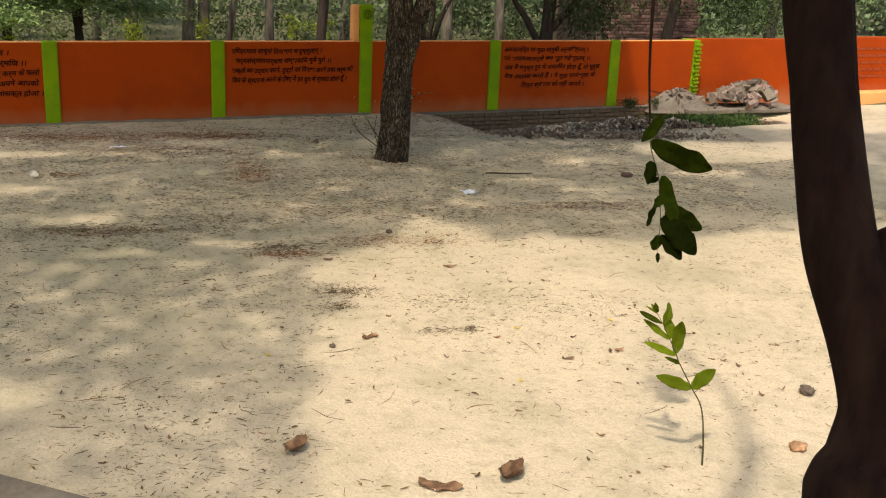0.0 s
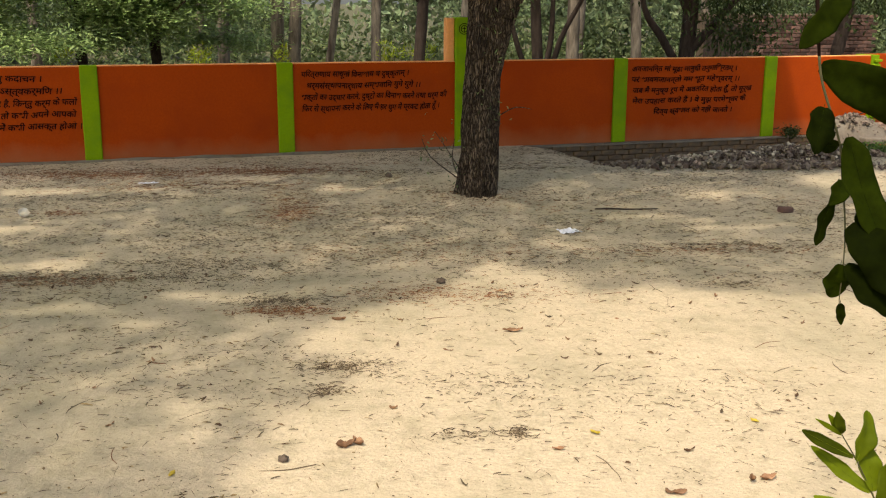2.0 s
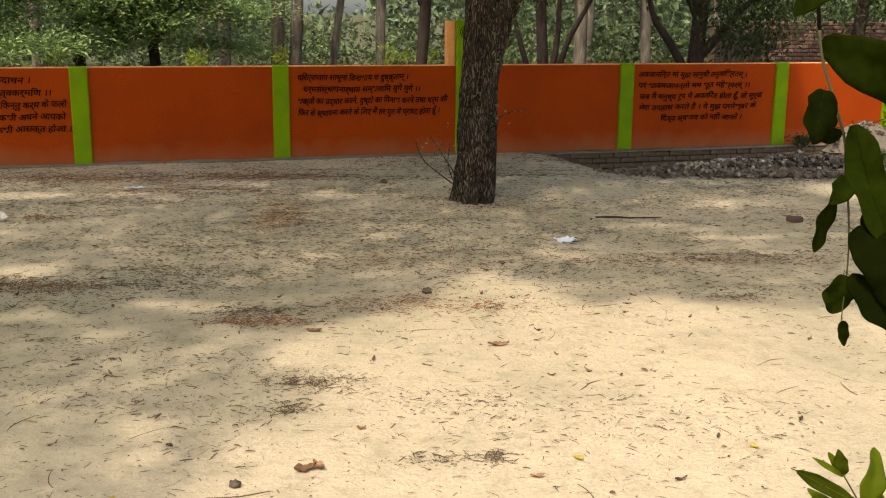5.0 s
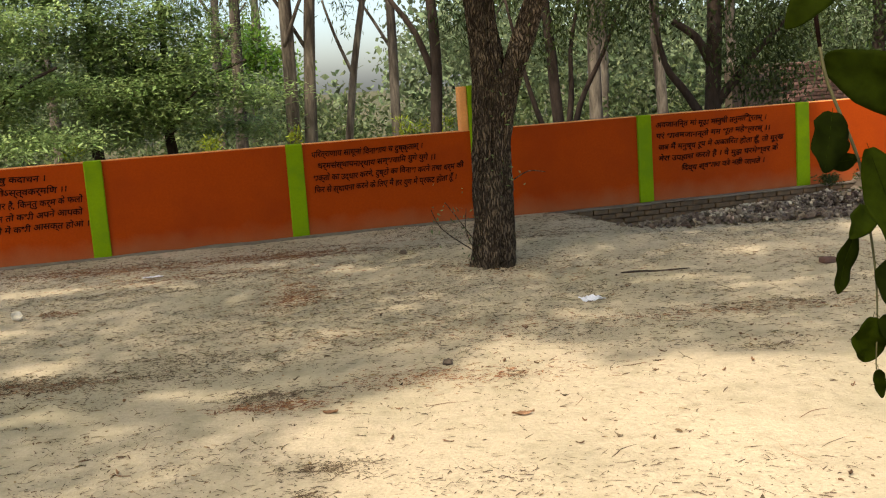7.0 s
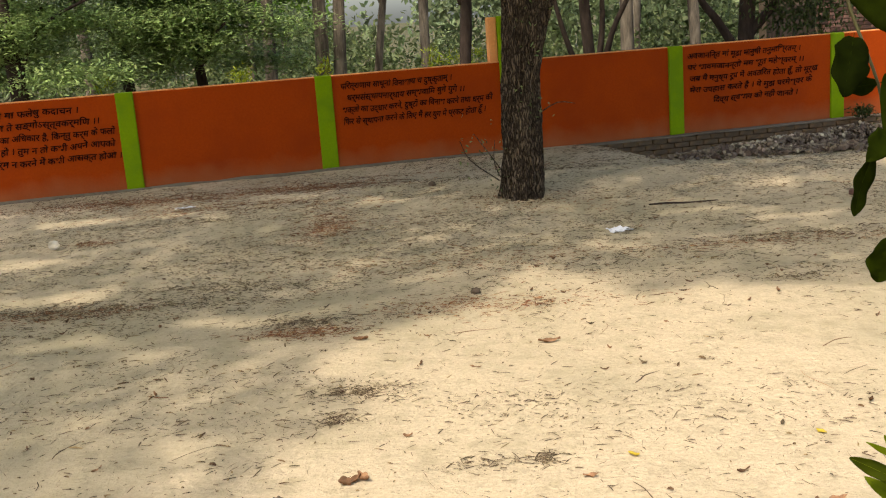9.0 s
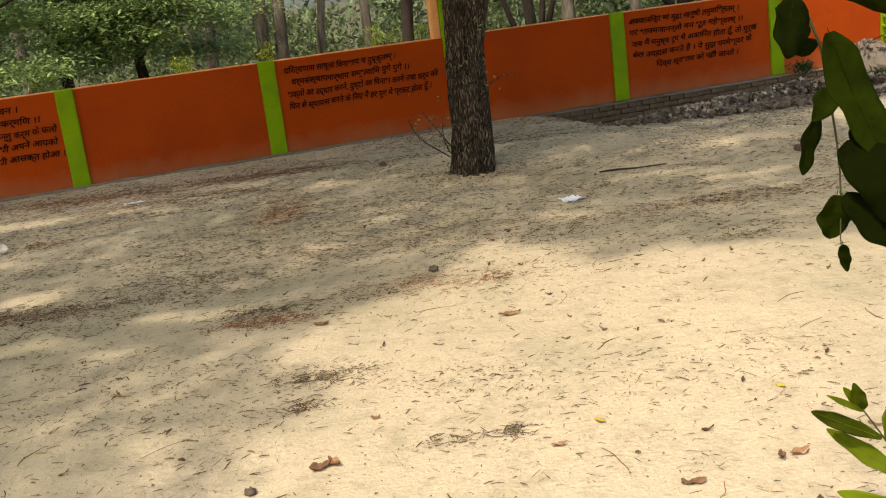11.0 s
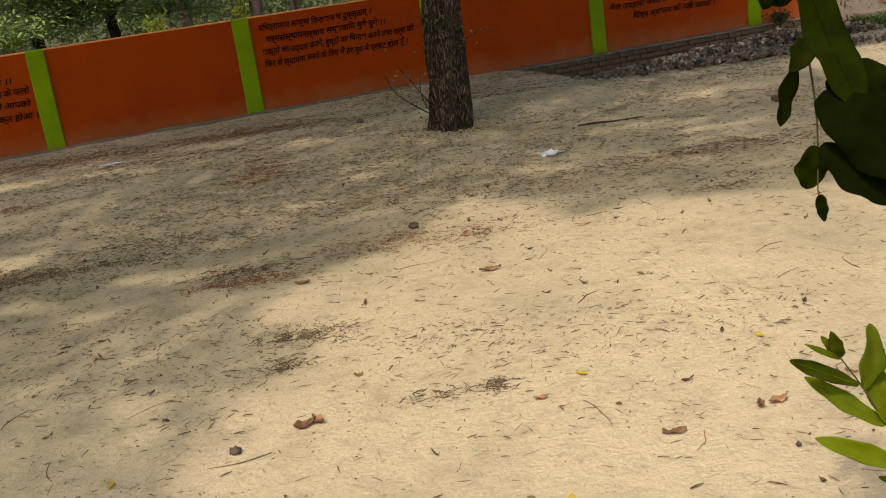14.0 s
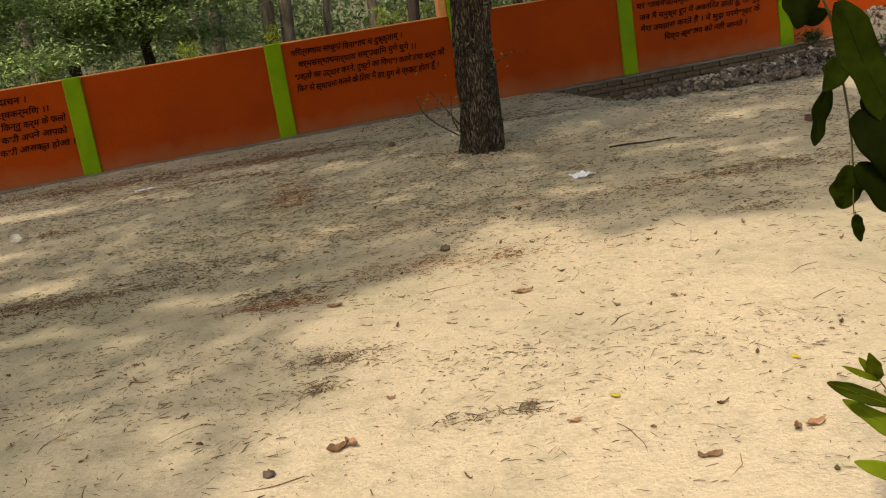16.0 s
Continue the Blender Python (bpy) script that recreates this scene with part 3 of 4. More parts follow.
# the tree in the yard
yard = empty("yard_tree", (0.38, 11.05, 0.0), "tall tree with furrowed brown bark standing in the yard", "tree")
stem(yard, "trunk", [(0.38, 11.05, -0.1), (0.38, 11.05, 0.03), (0.40, 11.05, 0.25), (0.42, 11.06, 0.8), (0.44, 11.07, 1.35), (0.46, 11.08, 1.75), (0.44, 11.08, 2.4), (0.38, 11.1, 3.2), (0.3, 11.0, 4.4)],
     [0.28, 0.24, 0.21, 0.187, 0.185, 0.205, 0.155, 0.13, 0.10], BARK, 96, 0.3, 3, 10)
stem(yard, "limb", [(0.50, 11.02, 1.35), (0.58, 11.0, 1.75), (0.72, 10.98, 2.15), (0.92, 10.95, 2.65), (1.2, 10.8, 3.4), (1.6, 10.5, 4.6)],
     [0.10, 0.125, 0.12, 0.11, 0.09, 0.05], BARK, 40, 0.2, 5, 8)
for k, pts in enumerate((((0.18, 10.95, 0.35), (0.02, 10.9, 0.6), (-0.1, 10.88, 0.78)), ((0.2, 11.0, 0.2), (0.1, 10.9, 0.45), (0.12, 10.88, 0.7)),
                         ((0.62, 10.95, 0.95), (0.8, 10.88, 1.05), (0.98, 10.85, 1.03)), ((0.15, 10.95, 0.25), (-0.15, 10.85, 0.5), (-0.25, 10.8, 0.72)))):
    stem(yard, "twig", pts, [0.008, 0.006, 0.003], BARK, 5, 0, k, 3)
crown_part(yard, np.concatenate([
    leaf_cloud([(0.6, 10.85, 1.62), (0.5, 10.82, 1.95), (0.85, 10.8, 2.2), (1.0, 10.8, 2.5), (0.45, 10.83, 1.15), (0.66, 10.85, 1.0)], 16, 0.09, 0.05, 0.018),
    leaf_cloud([(0.13, 10.9, 0.32), (-0.05, 10.88, 0.6), (0.1, 10.88, 0.62), (-0.2, 10.82, 0.6)], 14, (0.06, 0.05, 0.1), 0.05, 0.02)]), LEAF_GUM)

# shade: unseen crowns added overhead let sun through where the yard is bright
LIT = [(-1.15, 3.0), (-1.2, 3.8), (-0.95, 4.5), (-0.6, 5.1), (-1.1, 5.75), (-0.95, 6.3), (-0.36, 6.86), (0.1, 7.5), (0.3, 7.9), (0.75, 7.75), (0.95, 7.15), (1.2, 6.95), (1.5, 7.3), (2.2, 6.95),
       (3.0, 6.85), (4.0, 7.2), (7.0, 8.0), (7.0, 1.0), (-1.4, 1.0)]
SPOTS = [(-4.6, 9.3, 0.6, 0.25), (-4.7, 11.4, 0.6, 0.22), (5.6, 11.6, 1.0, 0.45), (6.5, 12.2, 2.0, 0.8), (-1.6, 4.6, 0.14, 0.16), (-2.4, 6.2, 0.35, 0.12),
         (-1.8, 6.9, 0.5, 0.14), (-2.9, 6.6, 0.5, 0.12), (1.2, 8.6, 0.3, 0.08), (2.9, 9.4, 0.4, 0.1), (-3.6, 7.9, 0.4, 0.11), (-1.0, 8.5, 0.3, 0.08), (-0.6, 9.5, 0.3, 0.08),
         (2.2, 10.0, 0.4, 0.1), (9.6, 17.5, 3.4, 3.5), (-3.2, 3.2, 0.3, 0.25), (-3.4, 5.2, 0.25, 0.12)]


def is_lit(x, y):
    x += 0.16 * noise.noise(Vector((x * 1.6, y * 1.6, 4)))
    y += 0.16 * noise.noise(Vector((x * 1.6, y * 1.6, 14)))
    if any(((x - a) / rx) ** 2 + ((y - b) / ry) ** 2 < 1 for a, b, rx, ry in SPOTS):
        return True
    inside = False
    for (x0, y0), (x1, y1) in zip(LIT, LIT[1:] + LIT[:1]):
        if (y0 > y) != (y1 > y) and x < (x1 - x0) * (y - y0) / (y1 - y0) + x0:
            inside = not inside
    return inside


def overhead(x0, x1, y0, y1, low, high, count, size):
    """Leaf places in a crown whose shadow falls on the ground from (x0, y0) to (x1, y1), but for its gaps."""
    out = []
    while len(out) < count:
        x, y, h = R.uniform(x0, x1), R.uniform(y0, y1), R.uniform(low, high)
        if x < 0.4 and (Vector((x, y, 0)) - WALL_O).dot(WALL_N) < -1.2:
            continue
        if not is_lit(x, y) and (y > 12.6 or noise.noise(Vector((x * 1.1, y * 1.1, 20))) > -0.6):
            out.append((x + TO_SUN.x / TO_SUN.z * h, y + TO_SUN.y / TO_SUN.z * h, h))
    return np.array(out)


crown_part(yard, leaf_cloud(overhead(-7.5, 10.5, 6.3, 19.5, 4.9, 6.0, 38000, 0.13), 1, 0.02, 0.16, 0.115, 0.2, 0.5), LEAF_FILTER)
crown_part(yard, leaf_cloud(overhead(-7.5, 7.5, 12.8, 19.5, 5.6, 6.4, 26000, 0.13), 1, 0.02, 0.16, 0.115, 0.2, 0.5), LEAF_FILTER)
for k, (x, y, z) in enumerate(((-2.5, 9.5, 5.4), (-1.2, 7.5, 5.5), (2.8, 9.0, 5.4), (4.6, 10.6, 5.6), (0.3, 8.2, 5.7))):
    stem(yard, "limb", [(0.32, 11.0, 4.1 + 0.05 * k), (0.32 + (x - 0.32) * 0.5, 11.0 + (y - 11.0) * 0.5, z - 0.45), (x, y, z)], [0.09, 0.06, 0.03], BARK, 10, 0.15, k)
# an unseen tree added beside the yard, whose crown shades the ground before the camera
beside = empty("shade_tree", (-6.6, 1.2, 0.0), "unseen spreading tree at the edge of the yard, added for shade", "tree")
stem(beside, "trunk", [(-6.6, 1.2, -0.1), (-6.6, 1.2, 0.2), (-6.5, 1.25, 2.0), (-6.3, 1.4, 4.2), (-6.1, 1.4, 5.4)], [0.34, 0.27, 0.22, 0.18, 0.1], BARK, 24, 0.15, 9)
for k, (x, y, z) in enumerate(((-3.2, 1.0, 5.2), (-4.0, 3.0, 5.4), (-7.5, 3.2, 5.3), (-4.5, -0.5, 5.3))):
    stem(beside, "limb", [(-6.35, 1.35, 3.8 + 0.1 * k), (-6.35 + (x + 6.35) * 0.5, 1.35 + (y - 1.35) * 0.5, z - 0.35), (x, y, z)], [0.11, 0.07, 0.03], BARK, 10, 0.15, k)
crown_part(beside, leaf_cloud(overhead(-8.0, -0.4, 1.5, 7.6, 4.6, 5.8, 8200, 0.13), 1, 0.02, 0.15, 0.11, 0.2, 0.5), LEAF_FILTER)


def blob(c, r, n, rng=R):
    """Clump centres in an uneven ellipsoid, more of them near its skin."""
    d = rng.normal(size=(n, 3))
    d /= np.linalg.norm(d, axis=1, keepdims=True)
    return np.array(c) + d * np.array(r) * rng.uniform(0.25, 1.0, (n, 1)) ** 0.5


def grove_tree(name, x, y, lean, height, radius, bark, crowns, leaf, label, limbs=(), per=60, spread=0.22, size=(0.1, 0.04), droop=0.0, flat=0.0, fork=()):
    t = empty(name, (x, y, 0.0), label, "tree", "trees behind the wall")
    top = (x + lean[0], y + lean[1], height)
    mid = lambda q, w: (x + lean[0] * q + w, y + lean[1] * q, height * q)
    wob = R.normal(0, 0.06, 3)
    stem(t, "trunk", [(x, y, -0.1), mid(0.15, wob[0] * 0.5), mid(0.4, wob[1]), mid(0.7, wob[2]), top], [radius * 1.15, radius, radius * 0.88, radius * 0.7, radius * 0.35], bark, 14, 0.1, x)
    for k, pts in enumerate(limbs):
        stem(t, "limb", [p for p in pts], [min(radius * q, cap) for q, cap in ((0.62, 0.04), (0.5, 0.032), (0.36, 0.022), (0.2, 0.012))[:len(pts)]] if name in ("feathery_tree", "gum_tree") else [radius * q for q in (0.62, 0.5, 0.36, 0.2)[:len(pts)]], bark, 9, 0.1, k + x)
    if len(crowns):
        centres = np.concatenate([blob(c, r, n) for c, r, n in crowns])
        crown_part(t, leaf_cloud(centres, per, spread, size[0], size[1], droop, flat), leaf)
    return t


GUM = "tall gum tree with pale peeling bark and drooping leaves"
for x, y, lean, rad in ((-4.45, 22, (0.35, 0), 0.16), (-3.1, 20, (0.3, 0.3), 0.165), (-2.75, 20.3, (0.5, 0), 0.15), (-1.25, 24, (0.1, 0), 0.14), (3.05, 22, (0.1, 0), 0.17),
                        (4.95, 24.5, (-0.1, 0), 0.16), (3.9, 27, (0.2, 0), 0.15), (-6.0, 27, (0.4, 0), 0.15), (0.9, 27, (0.2, 0), 0.16), (6.6, 25, (0.2, 0), 0.15), (-9.5, 25, (0.2, 0), 0.16)):
    z = 3.6 + R.uniform(-0.3, 0.5)
    side = R.choice([-1, 1])
    # the last, widest crown sits out of view, added to shade the grove
    grove_tree("gum_tree", x, y, lean, 8.5, rad * 0.82, BARK_PALE,
               [((x + side * 0.9, y, z + 0.9), (0.9, 0.8, 0.8), 10), ((x - side * 0.8, y + 0.4, z + 1.9), (1.0, 0.9, 0.9), 14), ((x, y, z + 3.6), (1.5, 1.2, 1.2), 20), ((x, y, z + 4.6), (3.4, 3.0, 0.7), 60)], LEAF_GUM, GUM,
               [[(x + 0.05, y, z - 0.8), (x + side * 0.5, y, z + 0.2), (x + side * 1.0, y, z + 0.9)]], 55, (0.16, 0.16, 0.3), (0.15, 0.028), 0.9)
grove_tree("gum_tree", -2.35, 22, (1.1, 0), 6.5, 0.085, BARK_PALE, [((-1.2, 22, 5.6), (0.9, 0.7, 0.8), 12)], LEAF_GUM, "thin leaning pale-barked young tree", [[(-2.0, 22, 2.4), (-2.3, 22, 3.2), (-2.5, 22, 3.9)]], 50, 0.2, (0.14, 0.028), 0.8)
FEATHER = "dark-barked tree with low feathery green foliage"
for x, y, lean, rad, crowns in (
        (-7.75, 17.3, (-0.3, 0), 0.16, [((-8.3, 17.8, 3.2), (1.5, 0.8, 0.7), 34), ((-7.2, 18.2, 4.2), (1.4, 0.8, 0.7), 26)]),
        (-6.9, 20, (0.2, 0), 0.10, [((-6.4, 19.2, 2.5), (1.5, 0.7, 0.8), 46), ((-5.4, 19.0, 3.0), (1.3, 0.7, 0.6), 38), ((-6.7, 19.6, 3.9), (1.3, 0.8, 0.6), 26)]),
        (-5.2, 19.6, (-0.2, 0), 0.09, [((-4.9, 18.6, 2.2), (1.1, 0.6, 0.6), 34), ((-5.9, 18.6, 1.8), (1.2, 0.6, 0.5), 34), ((-4.6, 19.4, 3.4), (0.9, 0.6, 0.5), 16)]),
        (-9.4, 19.5, (0.2, 0), 0.12, [((-9.0, 19.4, 2.0), (1.6, 0.7, 0.7), 34), ((-10.4, 20, 3.0), (1.5, 0.8, 0.8), 30)]),
        (-11.8, 21, (0.1, 0), 0.14, [((-11.8, 21, 2.6), (1.8, 0.9, 1.2), 44), ((-13.5, 22, 3.4), (1.7, 1.0, 1.2), 36)])):
    c = crowns[0][0]
    crowns = crowns + [((x + R.uniform(-1.9, 1.9), y - 0.6 + R.uniform(-0.5, 0.6), R.uniform(1.5, 4.6)), (1.0, 0.5, 0.16), 11) for _ in range(8)]
    grove_tree("feathery_tree", x, y, lean, 5.2, rad, BARK_DARK, crowns, LEAF_FINE, FEATHER,
               [[(x, y, 1.1), ((x + c[0]) / 2, (y + c[1]) / 2 - 0.1, c[2] - 0.5), (c[0] + 0.5, c[1] - 0.3, c[2])], [(x, y, 1.5), (x + 0.6, y - 0.3, 2.3), (x + 1.6, y - 0.7, 2.7)],
                [(x, y, 2.0), (x - 0.5, y - 0.3, 2.7), (x - 1.1, y - 0.5, 3.3)]], 210, (0.32, 0.26, 0.10), (0.10, 0.04), 0.05, 0.7)
DARK = "dark many-stemmed tree with sparse drooping leaves"
grove_tree("dark_tree", -0.28, 18, (0.1, 0), 6.5, 0.105, BARK_DARK, [((-0.3, 18, 4.6), (0.9, 0.7, 0.7), 25), ((0.2, 17.8, 3.1), (0.5, 0.4, 0.5), 8)], LEAF_DARK, DARK, [[(-0.25, 18, 2.2), (-0.5, 18, 2.9), (-0.9, 18, 3.5)]], 50, 0.22, (0.13, 0.03), 0.7)
grove_tree("dark_tree", 2.05, 19, (-0.5, 0), 6.0, 0.105, BARK_DARK,
           [((1.6, 19, 3.2), (0.9, 0.6, 0.8), 25), ((2.9, 18.6, 3.2), (0.8, 0.6, 0.7), 25), ((2.2, 19, 4.4), (1.4, 0.8, 0.8), 38)], LEAF_DARK, DARK,
           [[(2.0, 19, 0.3), (1.6, 18.9, 1.3), (1.35, 18.8, 2.2), (1.1, 18.8, 3.4)], [(2.1, 19, 0.4), (2.35, 18.9, 1.5), (2.8, 18.8, 2.4), (3.2, 18.8, 3.4)],
            [(2.05, 19, 0.6), (2.2, 19, 1.6), (2.25, 19, 2.6), (2.5, 19, 3.6)]], 55, 0.24, (0.12, 0.03), 0.8)
grove_tree("dark_tree", 4.6, 18.4, (0.05, 0), 6.0, 0.15, BARK_DARK,
           [((3.6, 18.2, 3.2), (0.9, 0.6, 0.7), 28), ((5.3, 18.0, 2.4), (0.8, 0.5, 0.7), 38), ((4.6, 18.2, 4.0), (1.4, 0.8, 0.8), 41), ((5.9, 18.2, 3.2), (0.9, 0.6, 0.9), 38), ((5.8, 18.4, 1.7), (0.6, 0.4, 0.4), 19)], LEAF_DARK, DARK,
           [[(4.55, 18.4, 0.9), (4.1, 18.3, 1.6), (3.75, 18.2, 2.1), (3.55, 18.2, 3.2)], [(4.62, 18.4, 1.3), (5.0, 18.2, 1.8), (5.3, 18.1, 2.2), (5.8, 18.0, 2.7)],
            [(4.6, 18.4, 2.0), (4.3, 18.2, 2.5), (3.9, 18.2, 2.8)]], 55, 0.24, (0.11, 0.035), 0.6)
grove_tree("dark_tree", 8.6, 21.5, (0.2, 0), 6.0, 0.14, BARK_DARK, [((8.4, 21, 2.8), (1.4, 0.8, 1.0), 54), ((10.4, 21, 2.6), (1.5, 0.8, 1.2), 64), ((9.4, 21, 4.0), (1.6, 0.8, 0.8), 41)], LEAF_DARK, DARK, (), 55, 0.26, (0.12, 0.04), 0.4)
grove_tree("broadleaf_tree", 11.8, 22.5, (0.2, 0), 6.0, 0.15, BARK_PALE, [((11.5, 22, 2.6), (1.6, 0.9, 1.2), 40), ((13.4, 22, 3.0), (1.6, 0.9, 1.4), 40)], LEAF_FINE, "green leafy tree behind the brick building", (), 60, 0.26, (0.12, 0.05), 0.3)
grove_tree("broadleaf_tree", -6.2, 33, (0.3, 0), 6.0, 0.2, BARK_PALE, [((-6.4, 32.5, 3.6), (1.2, 1.0, 0.8), 40), ((-5.6, 32.5, 2.6), (1.2, 1.0, 0.7), 34)], LEAF_BRIGHT, "sunlit bright green leafy tree further off", (), 60, 0.3, (0.16, 0.08), 0.2, 0.4)
for x, y, n in ((-3.85, 16.6, 12), (-5.9, 16.2, 5), (-0.2, 18.6, 10), (-0.75, 18.5, 7), (-2.6, 17.2, 5), (-9.2, 15.8, 8)):
    ob = quads("yellow_shrub", leaf_cloud([(x + R.normal(0, 0.1), y, 1.0 + R.uniform(0.0, 0.42)) for _ in range(n)], 26, 0.06, 0.11, 0.02, -0.4), LEAF_YELLOW)
    base = ob.data
    v, f = tube([(x, y, -0.05), (x + 0.03, y, 0.6), (x, y, 1.2)], [0.02, 0.015, 0.008], 6)
    e = empty("shrub", (x, y, 0.0), "young yellow-green shrub showing over the wall", "shrub", "young shrubs")
    ob.name = "foliage"
    ob.parent = e
    ob.matrix_basis = Matrix.Translation((-x, -y, 0))
    st = build("stem", [Vector(q) - Vector((x, y, 0)) for q in v], f, STEM, e)
# undergrowth and the far wood, open to the sky along a ride between the gum trees


def open_sky(c):
    ride = c[:, 0] / c[:, 1]
    gap = (ride > -0.16) & (ride < -0.05) & (c[:, 2] > 1.3 + 0.008 * c[:, 1])
    return gap | ((c[:, 2] > 2 + 0.035 * c[:, 1]) & (R.random(len(c)) < 0.45))


low = np.concatenate([blob((x, y, 0.9), (1.6, 0.8, 1.0), 26) for x, y in [(-14 + 2.3 * k + R.normal(0, 0.4), 25 + R.uniform(-1.5, 3)) for k in range(13)]])
tagged(quads("undergrowth", leaf_cloud(low, 60, 0.25, 0.16, 0.06), LEAF_GUM), "mixed green undergrowth under the gum trees", "undergrowth", kind="stuff")
lush = np.concatenate([blob((x, y, z), (1.3, 0.8, 1.0), 24) for x, y, z in [(-13 + 2.0 * k + R.normal(0, 0.5), 31 + R.uniform(-1.5, 2.5), R.uniform(1.2, 3.4)) for k in range(13)]])
lush = lush[~open_sky(lush)]
tagged(quads("undergrowth", leaf_cloud(lush, 60, 0.3, 0.17, 0.08, 0.2), LEAF_FAR), "sunlit green undergrowth beyond the gum trees, paled for haze", "undergrowth", kind="stuff")
far = np.concatenate([blob((x, y, z), (3.2, 1.6, 2.2), 46) for x, y, z in
                      [(-30 + 4.2 * k + R.normal(0, 0.8), 38 + R.uniform(-3, 8), R.uniform(1.6, 2.6)) for k in range(16)]
                      + [(-38 + 5.5 * k + R.normal(0, 1.0), 54 + R.uniform(-3, 8), R.uniform(2.5, 5.5)) for k in range(16)]])
far = far[~open_sky(far)]
tagged(quads("far_wood", leaf_cloud(far, 60, 0.6, 0.36, 0.2), LEAF_FAR), "green wood in the distance, paled for haze", "wood", kind="stuff")

# ---- the tree close to the camera ----
near_tree = empty("near_tree", (0.2, -1.58, 0.0), "leaning tree at the yard's edge, smooth brown trunk coloured as in shade", "tree")
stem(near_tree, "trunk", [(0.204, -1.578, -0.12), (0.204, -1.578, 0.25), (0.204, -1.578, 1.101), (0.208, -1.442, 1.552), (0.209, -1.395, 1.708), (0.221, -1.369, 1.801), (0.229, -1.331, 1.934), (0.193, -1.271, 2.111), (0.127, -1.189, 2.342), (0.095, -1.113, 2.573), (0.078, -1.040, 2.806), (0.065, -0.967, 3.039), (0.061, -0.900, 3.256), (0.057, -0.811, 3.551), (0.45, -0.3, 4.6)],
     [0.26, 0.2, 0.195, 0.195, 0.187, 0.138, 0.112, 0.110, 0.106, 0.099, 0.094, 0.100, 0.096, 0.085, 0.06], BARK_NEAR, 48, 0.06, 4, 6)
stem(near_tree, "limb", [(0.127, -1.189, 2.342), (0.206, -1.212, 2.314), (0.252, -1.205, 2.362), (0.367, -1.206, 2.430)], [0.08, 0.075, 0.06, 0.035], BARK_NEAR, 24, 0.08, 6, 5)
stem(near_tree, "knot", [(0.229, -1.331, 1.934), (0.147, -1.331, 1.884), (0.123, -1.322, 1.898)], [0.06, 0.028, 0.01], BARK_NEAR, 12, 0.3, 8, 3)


def near_leaf(base, tip, width, mat, parent):
    """A stalked leaf with a folded midrib, a wavy rim and a drooping tip."""
    a, b = Vector(base), Vector(tip)
    way = b - a
    length = way.length
    way.normalize()
    out = Vector((0.1, -1.0, 0.25)) + Vector(R.normal(0, 0.22, 3))
    side = way.cross(out).normalized()
    face = side.cross(way).normalized()
    rows, cols = 26, 8
    verts, faces = [], []
    bend, wave, fold = R.normal(0, 0.07), R.uniform(0, 6), R.uniform(0.08, 0.3)
    for i in range(rows + 1):
        t = (1 - math.cos(math.pi * i / rows)) / 2
        half = width / 2 * (max(math.sin(math.pi * min(t * 0.985 + 0.015, 1) ** 0.9), 0.0) ** 0.6 * (1 + 0.16 * noise.noise(Vector((t * 2.2, wave, 1)))) * (1 + 0.05 * noise.noise(Vector((t * 16, wave, 5)))) if i < rows else 0.004)
        for j in range(-cols // 2, cols // 2 + 1):
            q = j / (cols / 2)
            rim = 0.26 * half * math.sin(t * 11 + wave + q) * abs(q)
            p = a + way * length * t + side * (half * q * (1 + 0.05 * math.sin(t * 17 + wave * q))) + face * (fold * half * abs(q) + 0.05 * half * math.sin(t * 40 - abs(q) * 5) * (1 - abs(q)) + bend * length * math.sin(math.pi * t) + rim)
            verts.append(p - Vector(parent["home"]))
    n = cols + 1
    for i in range(rows):
        for j in range(cols):
            k = i * n + j
            faces.append((k, k + 1, k + n + 1, k + n))
    leaf = build("leaf", verts, faces, mat, parent, smooth=True)
    mod = leaf.modifiers.new("thick", "SOLIDIFY")
    mod.thickness = 0.0008
    home = Vector(parent["home"])
    v, f = tube([a - way * 0.012 - home, a + way * length * 0.5 + face * bend * length - face * 0.0006 - home, b - way * length * 0.04 - home], [0.0008, 0.0006, 0.0003], 5)
    build("midrib", v, f, mat, leaf)
    return leaf


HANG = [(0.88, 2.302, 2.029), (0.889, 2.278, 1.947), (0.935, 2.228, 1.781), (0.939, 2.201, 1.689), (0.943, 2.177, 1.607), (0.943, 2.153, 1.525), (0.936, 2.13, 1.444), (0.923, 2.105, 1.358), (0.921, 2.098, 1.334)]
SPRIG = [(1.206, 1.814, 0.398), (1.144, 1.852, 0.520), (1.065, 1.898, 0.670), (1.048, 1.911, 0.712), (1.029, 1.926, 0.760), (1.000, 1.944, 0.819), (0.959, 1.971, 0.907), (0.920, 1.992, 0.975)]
HOME = (0.2, -1.58, 0.0)
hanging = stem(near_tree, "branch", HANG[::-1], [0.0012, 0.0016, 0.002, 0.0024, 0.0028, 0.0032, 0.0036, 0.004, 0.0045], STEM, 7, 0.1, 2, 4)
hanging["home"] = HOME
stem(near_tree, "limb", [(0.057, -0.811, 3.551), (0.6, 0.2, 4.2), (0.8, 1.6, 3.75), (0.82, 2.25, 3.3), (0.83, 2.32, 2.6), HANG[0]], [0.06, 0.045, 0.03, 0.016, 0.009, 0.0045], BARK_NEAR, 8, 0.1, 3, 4)
